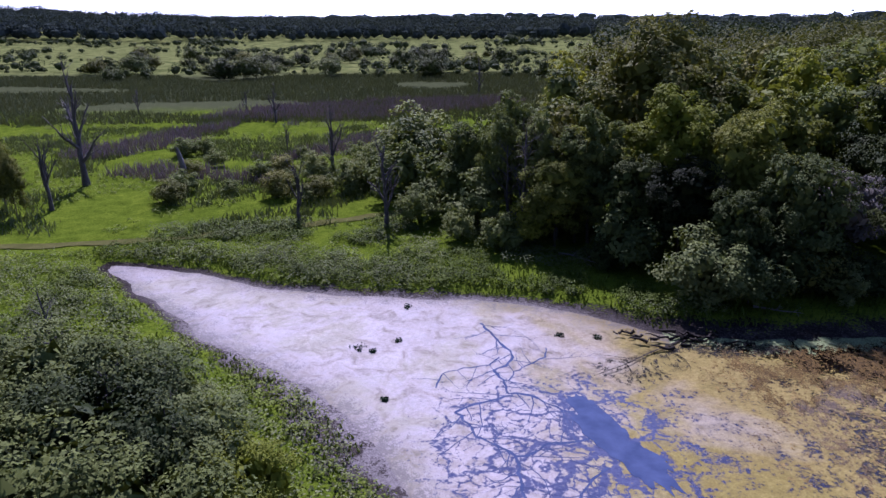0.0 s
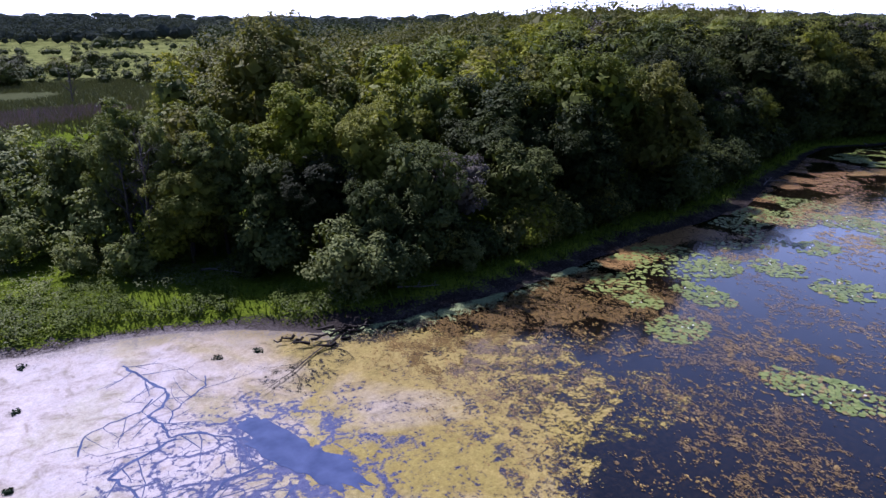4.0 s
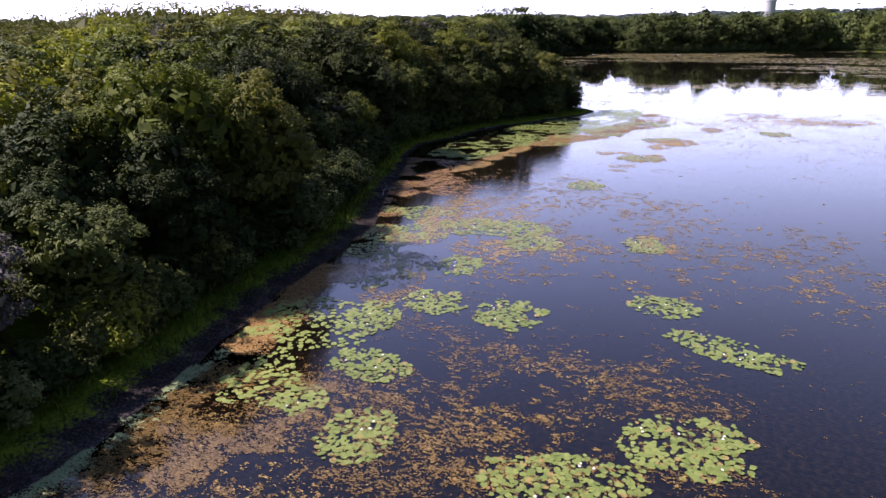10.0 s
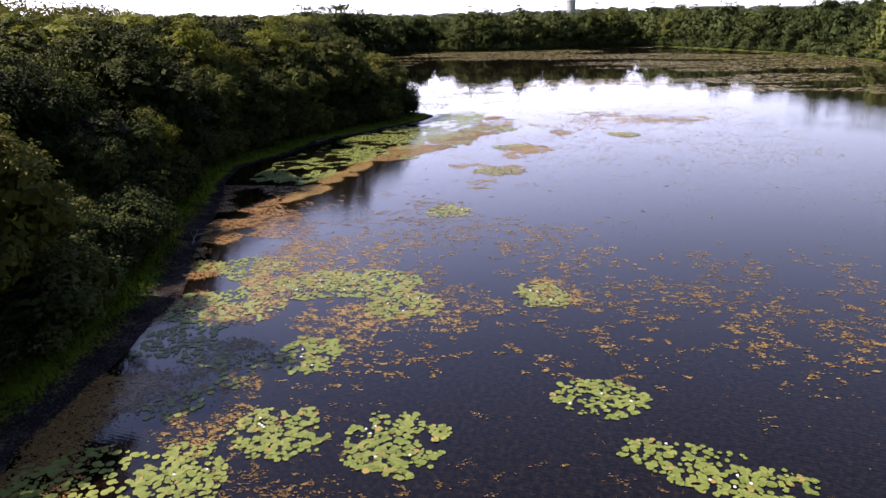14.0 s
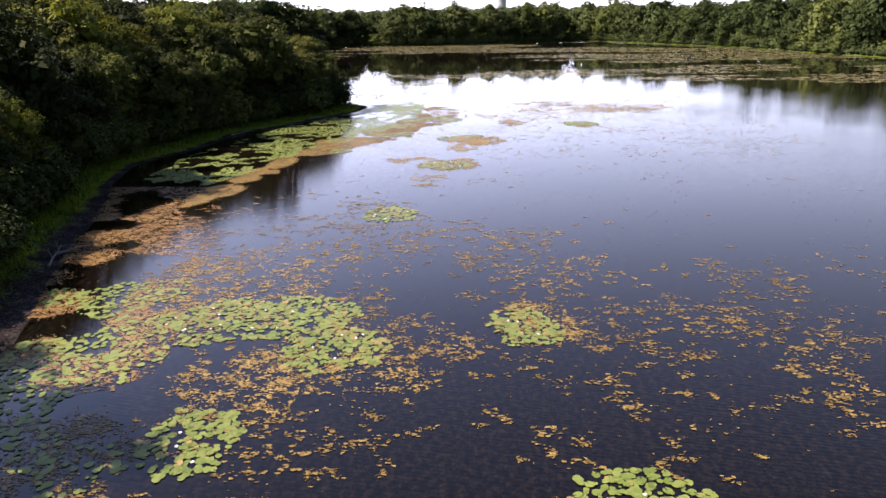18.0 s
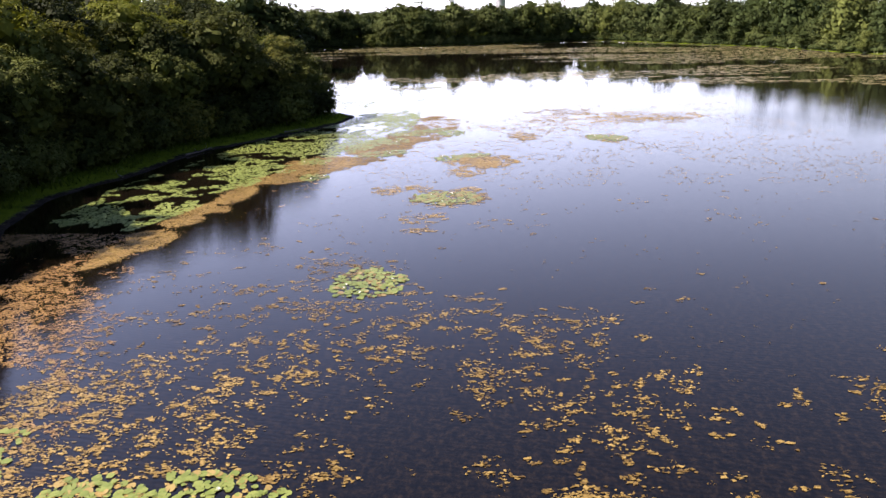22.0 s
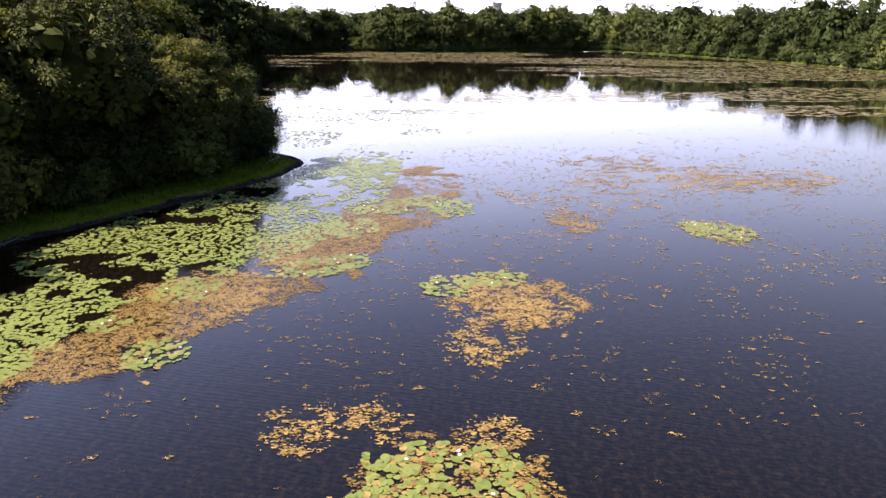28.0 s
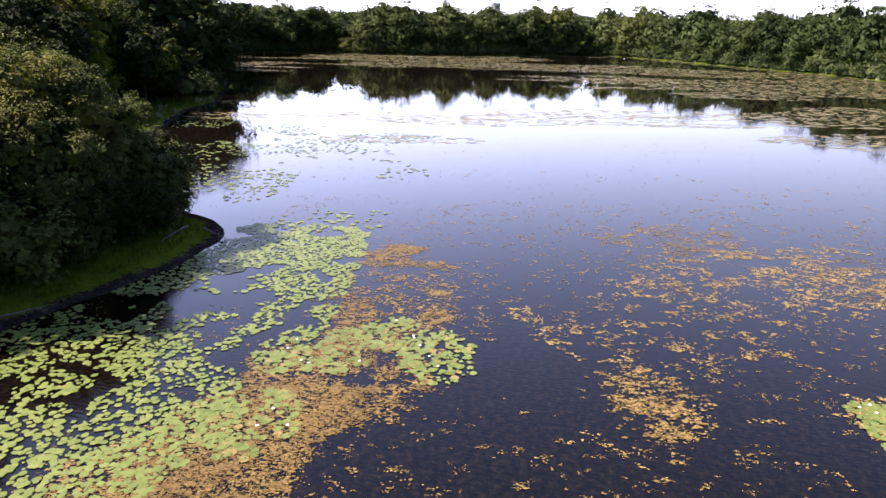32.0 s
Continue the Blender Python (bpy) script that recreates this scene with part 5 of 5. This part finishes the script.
# patches out on the water: centre, half sizes, number of pads
for i, (cx, cy, hx, hy, n, t) in enumerate([
        (28.9, 12.9, 1.5, 3.0, 70, 0.3), (32.5, 8.8, 2.2, 2.6, 90, 0.5), (28.9, 20.9, 1.9, 1.6, 64, 0.2), (34.2, 23.2, 1.5, 2.2, 56, -0.2),
        (30.4, 24.6, 1.3, 1.3, 36, 0.0), (42.1, 18.5, 2.0, 2.2, 66, -0.3), (42.3, 23.1, 1.8, 2.0, 52, 0.0), (45.8, 10.7, 1.5, 2.0, 50, 0.0),
        (41.5, 7.3, 1.4, 3.2, 64, -0.3), (57.6, 24.6, 2.4, 4.6, 110, 0.2), (54.6, 20.6, 2.0, 2.2, 64, 0.4), (56.8, 13.0, 1.9, 1.5, 52, 0.3),
        (73.8, 20.2, 2.0, 1.8, 46, 0.0), (89.2, 17.0, 1.8, 2.4, 60, 0.0), (103.0, 17.0, 1.4, 1.3, 40, 0.2), (104.0, 14.8, 1.0, 1.6, 36, 0.2),
        (111.8, 1.5, 2.0, 2.0, 44, 0.0), (96.2, 27.4, 1.3, 1.2, 36, 0.0), (105.5, 23.2, 1.5, 2.7, 66, 0.5), (116.6, 21.4, 1.9, 2.4, 66, 0.3),
        (116.5, 17.0, 2.2, 1.6, 50, 0.0), (111.9, 22.6, 2.0, 1.6, 56, 0.0), (113.1, 2.6, 0.9, 0.9, 20, 0.0), (102.2, 28.6, 1.5, 1.5, 40, 0.0), (118.2, 18.7, 1.6, 1.3, 40, 0.0), (98.5, 30.2, 0.9, 0.8, 20, 0.0), (39.0, 25.6, 2.4, 1.6, 50, 0.1), (48.5, 24.0, 2.0, 1.6, 36, 0.0)]):
    pads_patch(cx, cy, hx, hy, int(3.14 * hx * hy * 17), 200 + i, t, old=0.16 if cx > 50 else 0.07)
    fill.append(ellipse_points(np.random.default_rng(900 + i), int(3.14 * hx * hy * 10), cx, cy, hx * 0.97, hy * 0.97, t, (200 + i) * 1.7))
pad_raft("small_lily_pads", np.concatenate(fill), 55, "small green lily pads crowded between larger ones", 0.10)

# lily leaves along the bank
rng = np.random.default_rng(51)
xs = rng.uniform(29, 62, 4600)
off = rng.uniform(0.6, 7.5, 4600)
p = np.c_[xs, shore_y(xs) - off]
p = patchy(p[rng.uniform(size=len(p)) < 1.15 - off / 8], 0.28, -0.08, 11)
pad_raft("bank_lily_pads", in_pond(p, 0.4), 52, "green lily pads in the shade of the bank")
xs = rng.uniform(80, 133, 24000)
near_y = np.interp(xs, [80, 88, 94, 100.6, 108, 119, 127.6, 131], [40, 42.5, 41.6, 40.2, 38.0, 34.5, 30.7, 29.3])
out_y = np.interp(xs, [80, 86, 92, 100.3, 104.3, 107.4, 110.8, 118.4, 126, 131], [37.0, 34.8, 33.2, 31.0, 28.4, 26.2, 24.8, 22.8, 22, 22])
u = rng.uniform(-0.02, 1.12, len(xs))
p = np.c_[xs, near_y + (out_y - near_y) * u]
p = p[np.array([noise.noise((x * 0.16, y * 0.22, 86.1)) + 0.75 * noise.noise((x * 0.8, y * 0.8, 3.3)) for x, y in p]) > -0.12 + 0.9 * np.clip(u - 0.8, 0, 1) + 0.7 * np.clip(0.10 - u, 0, 1) + np.clip((86 - p[:, 0]) / 8, 0, 1) * 0.5]
pad_raft("point_lily_pads", in_pond(p, 0.4), 53, "dense green lily pads off the wooded point", 0.092)
p = in_pond(np.c_[rng.uniform(122, 185, 7000), rng.uniform(14, 52, 7000)], 0.5)
p = p[np.array([noise.noise((x * 0.13, y * 0.13, 94.9)) + 0.5 * noise.noise((x * 0.5, y * 0.5, 5.1)) for x, y in p]) > 0.02 + 0.9 * np.clip((24 - p[:, 1] - 2.5 * np.sin(p[:, 0] * 0.35)) / 7, 0, 1) + 0.8 * np.clip((p[:, 0] - 168) / 15, 0, 1)]
pad_raft("cove_lily_pads", p, 54, "scattered lily pads round the wooded point", 0.16)

# orange-brown weed: rafts by the bank, loose bits over open water
rng = np.random.default_rng(61)
xs = rng.uniform(76, 130, 16000)
out_y = np.interp(xs, [76, 80, 86, 91, 94, 98.2, 100.2, 103.4, 105.7, 110.7, 114.4, 120.7, 130], [34, 31.8, 31, 30.4, 28.4, 26.7, 24.6, 22.3, 20.4, 18.5, 16.2, 15.1, 16])
in_y = np.interp(xs, [76, 86, 92, 100.3, 102.6, 104.3, 107.4, 110.8, 118.4, 130], [36, 34.5, 33, 31.4, 30.3, 28.2, 26.1, 25.2, 23.6, 22])
u = rng.uniform(-0.15, 1.15, len(xs))
p = np.c_[xs, out_y + (in_y - out_y) * u]
p = p[np.array([noise.noise((x * 0.12, y * 0.16, 14.2)) + 0.6 * noise.noise((x * 0.5, y * 0.5, 7.7)) for x, y in p]) > -0.20 + 1.5 * np.abs(u - 0.5) ** 2 + 0.5 * step01((p[:, 0] - 112) / 12) + np.clip((84 - p[:, 0]) / 8, 0, 1) * 0.6]
weed_raft("orange_weed_raft", in_pond(p[:11000], 0.5), 0.17, M_WEED, 62, "orange-brown floating weed raft beside lily pads")
xs = rng.uniform(33, 82, 7600)
p = np.c_[xs, shore_y(xs) - (0.04 + rng.beta(1.1, 2.0, len(xs))) * np.interp(xs, [33, 40, 48, 56, 70, 82], [3, 3.5, 5, 8, 9, 8])]
weed_raft("brown_bank_weed", in_pond(patchy(p, 0.4, -0.12, 15), 0.1), 0.22, M_BROWNWEED, 63, "brown rotting weed along the shaded bank")
p = patchy(in_pond(np.c_[rng.uniform(15, 32, 3600), rng.uniform(23.5, 30.6, 3600)], 0.8), 0.6, -0.15, 25)
weed_raft("orange_shallows_weed", p, 0.22, M_SUNKWEED, 163, "rust-orange weed in the shallows under the trees", 0.6)
xs = rng.uniform(13, 33, 2600)
p = np.c_[xs, shore_y(xs) - np.abs(rng.normal(0.2, 0.55, len(xs)))]
p = p[np.array([noise.noise((x * 0.45, y * 0.9, 31.0)) + 0.6 * noise.noise((x * 1.8, y * 1.8, 2.0)) for x, y in p]) > -0.12 + 0.03 * (p[:, 0] - 20)]
weed_raft("green_algae", in_pond(p), 0.16, M_DUCKWEED, 165, "pale green algae in the shallows beside the mud", 0.6, z=0.014)
p = np.r_[ellipse_points(rng, 260, 15.2, 29.5, 3.2, 0.9, -0.05, 3.3), ellipse_points(rng, 90, 10.6, 28.0, 2.4, 1.4, 0.3, 5.3)]
weed_raft("rotten_weed", in_pond(p), 0.16, M_DARKWEED, 164, "black rotting weed round the stranded branches", 0.6, z=0.02)


def drifts_of(p, fields, seed, floor=0.0):
    """Thin a scatter to soft-edged fields (centre, half sizes, density), broken into patches."""
    r = np.random.default_rng(seed)
    want = np.full(len(p), floor)
    for cx, cy, hx, hy, dense in fields:
        q = ((p[:, 0] - cx) / hx) ** 2 + ((p[:, 1] - cy) / hy) ** 2
        want = np.maximum(want, dense * np.clip(1.6 * (1 - q), 0, 1))
    lumps = np.array([noise.noise((x * 0.22, y * 0.22, seed * 3.1)) + 0.7 * noise.noise((x * 0.7, y * 0.7, seed * 1.7)) for x, y in p])
    return p[want * np.clip(0.55 + 1.5 * lumps, 0.04, 1.3) > r.uniform(0, 1, len(p))]


p = drifts_of(in_pond(scatter(64, 15000, 13, 46, -4, 31), 0.6), [(24, 18, 13, 15, 1.0), (35, 14, 8, 8, 0.75), (20, 25, 8, 7, 1.0), (40, 21, 5, 5, 0.5)], 65)
weed_raft("loose_weed_corner", p, 0.19, M_SUNKWEED, 65, "loose brown weed scattered off the algae skin", 0.6)
p = drifts_of(in_pond(scatter(66, 3000, 13, 46, -4, 31), 0.6), [(22, 20, 11, 13, 0.8), (34, 14, 8, 7, 0.8)], 67)
weed_raft("tan_weed_corner", p, 0.20, M_WEED, 67, "tan floating weed bits near the algae skin", 0.6)
p = drifts_of(in_pond(scatter(68, 7600, 44, 86, -26, 32), 0.6), [(56, 6, 10, 16, 0.75), (55, 22, 10, 8, 0.7), (62, 27, 8, 6, 0.8), (66, 18, 9, 9, 0.35), (74, 26, 8, 7, 0.3), (57, -6, 8, 8, 0.6)], 69, 0.02)
weed_raft("loose_orange_weed", p, 0.28, M_WEED, 69, "orange-tan weed bits drifting on dark water", 0.6)
p = drifts_of(in_pond(scatter(70, 5200, 82, 150, -34, 32), 0.6), [(112, 8, 16, 18, 0.35), (104, 13, 6, 5, 0.7), (114, 10, 5, 4, 0.8), (127, -2, 8, 14, 0.75), (122, 18, 8, 5, 0.8), (138, -8, 9, 12, 0.4), (96, 14, 6, 6, 0.25)], 71, 0.04)
weed_raft("loose_weed_point", p, 0.21, M_WEED, 71, "orange-tan weed bits off the wooded point", 0.6)
for i, (cx, cy, hx, hy, n) in enumerate([(101.5, 14.2, 3.0, 3.0, 420), (89.4, 16.8, 2.2, 2.8, 160), (126, -2.7, 4.5, 10.5, 520), (131.5, 4.0, 3.5, 4.5, 160), (124.8, -6, 4.5, 4.5, 200), (113.6, 9.6, 2.2, 1.6, 120), (101.2, 15.0, 2.6, 2.6, 60), (88.7, 16.8, 2.0, 2.6, 60), (57.0, 12.4, 2.2, 1.8, 120), (111.8, 1.6, 2.4, 2.2, 90), (114.5, 20.5, 3.2, 3.4, 420), (108, 24.6, 3.0, 2.6, 360), (102, 27.5, 3.0, 2.6, 320), (52, 23, 3.5, 3.0, 160), (45, 27, 5, 2.0, 220), (60, 29, 6, 2.4, 220), (30, 16, 3, 3, 110), (62, 26, 6, 4, 300), (55, 19, 4, 4, 160), (70, 21, 5, 5, 150), (66, 12, 5, 4, 110), (120, 8, 5, 6, 160), (122, 19, 4, 3, 200), (84.4, 18.3, 1.3, 1.5, 34), (82.0, 18.5, 0.8, 0.9, 18), (75.4, 21.2, 2.0, 2.4, 70), (91.6, 21.2, 1.3, 1.2, 46), (92.0, 19.0, 1.1, 0.9, 28), (91.4, 15.4, 0.9, 0.9, 26), (97.2, 15.6, 1.6, 1.3, 60)]):
    r = np.random.default_rng(300 + i)
    weed_raft("weed_raft", in_pond(ellipse_points(r, n, cx, cy, hx, hy, 0.15, i * 2.9), 0.4), 0.24, M_WEED, 330 + i, "matted orange-tan pond weed floating on the water", 0.5)
p = patchy(in_pond(scatter(72, 9000, 24, 170, -40, 40), 1.0), 0.2, -0.1, 20)
weed_raft("tiny_weed_bits", p[:2800], 0.055, M_WEED, 73, "tiny pale weed bits scattered on the water", 0.6)
p = patchy(in_pond(scatter(77, 5200, 92, 140, -20, 28), 1.0), 0.25, -0.15, 22)
weed_raft("small_weed_bits", p[:3200], 0.085, M_WEED, 78, "small tan weed bits sprinkled off the point", 0.6)
# broad streaks of weed at the far end of the pond
p = in_pond(np.c_[rng.uniform(140, 375, 62000), rng.uniform(-110, 96, 62000)], 1.0)
reach = (p[:, 0] - np.interp(p[:, 1], [-80, -40, -20, 0, 20, 60], [132, 156, 180, 198, 208, 220])) / 45 + 0.2 * np.sin(p[:, 1] * 0.06 + 1.0)
v = np.array([noise.noise((x * 0.035, y * 0.016, 21.3)) + 0.8 * noise.noise((x * 0.14, y * 0.05, 4.4)) for x, y in p])
p = p[v > 0.42 - 0.34 * np.clip(reach, -0.6, 1.6)]
v, f = flat_blobs(p[:30000], 0.34, np.random.default_rng(75), 5, 0.6, 0.008, 2.4)
tagged(new("far_weed_streaks", mesh_np("far_weed_streaks", v, f, M_FARWEED)), "olive-tan weed streaks at the far end of the pond", "pond weed", kind="stuff")

# open channels through the algae, branching like a tree
rng = np.random.default_rng(91)
pieces = []


def channel(x, y, ang, width, length, depth):
    pts, ws = [(x, y)], [width]
    n = max(4, int(length / 0.5))
    for i in range(n):
        ang += rng.normal(0, 0.16)
        x, y = x + math.cos(ang) * length / n, y + math.sin(ang) * length / n
        pts.append((x, y))
        ws.append(width * (1 - 0.6 * (i + 1) / n) * rng.uniform(0.8, 1.2))
        if depth > 0 and rng.uniform() < 0.42:
            channel(x, y, ang + rng.choice([-1, 1]) * rng.uniform(0.5, 1.1), ws[-1] * 0.72, length * rng.uniform(0.35, 0.62), depth - 1)
    a = np.array(pts)
    d = unit(np.gradient(a, axis=0))
    nn = np.c_[-d[:, 1], d[:, 0]] * np.array(ws)[:, None]
    v = np.r_[np.c_[a - nn, np.full(len(a), 0.017)], np.c_[a + nn, np.full(len(a), 0.017)]]
    m = len(a)
    pieces.append((v, np.array([(i, i + 1, m + i + 1, m + i) for i in range(m - 1)])))


for depth, width, pts in [
        (2, 0.069, [(3.4, 33.4), (4.2, 30.8), (3.4, 28.0), (3.8, 25.9), (5.1, 25.4), (6.6, 23.7)]),
        (2, 0.063, [(4.0, 25.7), (1.3, 24.5), (2.0, 22.7), (3.4, 21.3), (5.0, 22.1), (6.6, 22.3)]),
        (2, 0.058, [(3.4, 21.3), (3.3, 19.3), (4.6, 17.0), (4.2, 14.5)]),
        (1, 0.048, [(6.8, 20.4), (5.4, 19.0), (4.2, 17.6), (2.6, 17.9)]),
        (1, 0.037, [(3.9, 29.4), (2.0, 28.4), (0.6, 26.6)]), (1, 0.037, [(4.0, 27.0), (5.6, 28.8), (6.4, 30.2)])]:
    for (x0, y0), (x1, y1) in zip(pts, pts[1:]):
        run = math.hypot(x1 - x0, y1 - y0)
        n = max(3, int(run / 0.3))
        k = np.linspace(0, 1, n + 1)
        bow = rng.normal(0, 0.10) * run * np.sin(k * math.pi) + np.r_[0, rng.normal(0, 0.05, n - 1), 0]
        a = np.c_[x0 + (x1 - x0) * k - (y1 - y0) / run * bow, y0 + (y1 - y0) * k + (x1 - x0) / run * bow]
        dd = unit(np.gradient(a, axis=0))
        w = (width * rng.uniform(0.6, 1.35, n + 1))[:, None]
        nn = np.c_[-dd[:, 1], dd[:, 0]] * w
        pieces.append((np.r_[np.c_[a - nn, np.full(n + 1, 0.017)], np.c_[a + nn, np.full(n + 1, 0.017)]], np.array([(i, i + 1, n + 2 + i, n + 1 + i) for i in range(n)])))
        for i in range(1, n, 2):
            channel(a[i, 0], a[i, 1], math.atan2(y1 - y0, x1 - x0) + rng.choice([-1, 1]) * rng.uniform(0.6, 1.2), width * 0.5, rng.uniform(1.0, 2.8), depth)
cv, cf = join_arrays(pieces)
cv[:, 2] += np.linspace(0, 0.004, len(cv))
tagged(new("open_channels", mesh_np("open_channels", cv, cf, M_SKYBLUE)), "branching channels of open water through the algae", "water", kind="structure")
a = np.linspace(0, 2 * math.pi, 160, endpoint=False)
rr = np.array([1 + 0.75 * noise.noise((math.cos(t) * 1.1, math.sin(t) * 1.1, 5.5)) + 0.38 * noise.noise((math.cos(t) * 4, math.sin(t) * 4, 2.5)) + 0.12 * noise.noise((math.cos(t) * 13, math.sin(t) * 13, 4.5)) for t in a])
pv = np.r_[[(7.9, 21.9, 0.022)], np.c_[7.9 + np.cos(a) * rr * 1.15 - np.sin(a) * rr * 0.7, 21.9 + np.sin(a) * rr * 2.7 - np.cos(a) * rr * 0.5, np.full(160, 0.022)]]
pf = np.array([(0, 1 + i, 1 + (i + 1) % 160) for i in range(160)])
tagged(new("open_pool", mesh_np("open_pool", pv, pf, M_SKYBLUE)), "pool of clear water opened in the algae", "water", kind="structure")

# low dark plants standing in the algae
for i, (x, y, s) in enumerate([(-3.2, 30.9, 1.0), (-1.1, 31.5, 0.6), (-1.7, 25.7, 0.45), (7.4, 31.6, 0.6), (9.3, 31.2, 0.7), (-0.6, 35.9, 0.7), (2.5, 17.8, 0.5), (-2.4, 30.4, 0.5)]):
    r = np.random.default_rng(400 + i)
    e = unit(r.normal(size=(40, 3)) + (0, 0, 0.8))
    v, f = leaf_cards(e * (0.50 * s, 0.50 * s, 0.10 * s) * r.uniform(0.4, 1.1, (40, 1)), e, 0.15, 0.09, r)
    ob = new("water_plant", mesh_np("water_plant", v, f, M_PINE))
    ob.location = (x, y, 0.05)
    tagged(ob, "dark tuft of leaves standing in the algae", "water plant", "water plants in the algae")


# ---- driftwood along the bank ----
def driftwood(x, y, length, turn, seed, label="bleached branch stranded on the muddy bank"):
    r = np.random.default_rng(seed)
    v, f = branch_set(r, length, length * 0.35, 5, start=0.3, r0=0.07, sides=5, twigs=2, up=0.5)
    ob = new("fallen_branch", mesh_np("fallen_branch", v, f, M_DEADWOOD))
    ob.matrix_basis = Matrix.Translation((x, y, max(0.05, ground_z(x, y)) + 0.10)) @ Euler((radians(86), 0, turn)).to_matrix().to_4x4()
    return tagged(ob, label, "driftwood", "driftwood on the bank")


for i, (x, y, ln, t) in enumerate([(64, 37.4, 3.2, 1.9), (66, 38, 2.4, 0.8), (106, 41.2, 3.2, 1.2), (97, 43, 2.6, 2.4), (118, 35, 2.2, 0.6), (131, 30.6, 2.6, -0.8), (19, 33.5, 2.4, 0.9), (10, 43, 3.4, 0.5)]):
    driftwood(x, y, ln, t, 500 + i)
# a flattened bough mesh added for algae channels that mirror the dark trees
fallen = thing("reflection_boughs", "flat dark boughs standing for tree reflections in algae channels", "fallen tree")
fallen.matrix_basis = Matrix.Translation((13.6, 30.6, 0.06)) @ Euler((radians(89.2), 0, radians(-58))).to_matrix().to_4x4() @ Matrix.Diagonal((0.8, 0.05, 0.75, 1))
fbv, fbf = branch_set(np.random.default_rng(87), 9.0, 4.2, 9, start=0.12, r0=0.085, sides=5, twigs=6, up=0.7)
part_mesh("trunk", mesh_np("trunk", fbv, fbf, M_DARKWOOD), fallen)
# dark tangle of roots and rotten wood at the corner of the bank
r = np.random.default_rng(77)
pieces = []
for i in range(34):
    p0 = np.array([r.normal(0.6, 1.5), r.normal(0.2, 0.55), r.uniform(0.0, 0.22)])
    g = r.uniform(-0.7, 0.7) + (math.pi if r.uniform() < 0.5 else 0)
    d = np.array([math.cos(g), math.sin(g), r.normal(0.05, 0.16)])
    ln = r.uniform(0.3, 1.3)
    pts = [p0 + d * ln * k / 4 + r.normal(0, 0.05, 3) for k in range(5)]
    pieces.append(tube(pts, np.linspace(r.uniform(0.05, 0.13), 0.02, 5), 5))
v, f = join_arrays(pieces)
stump = new("tree_stump", mesh_np("tree_stump", v, f, M_DARKWOOD))
stump.location = (13.3, 30.4, 0.05)
tagged(stump, "dark tangle of rotten roots in the shallows", "stump")
# leaning branch over the water at the wooded point
driftwood(130.5, 31.5, 3.4, -1.6, 540, "dead branch leaning over the water at the point")
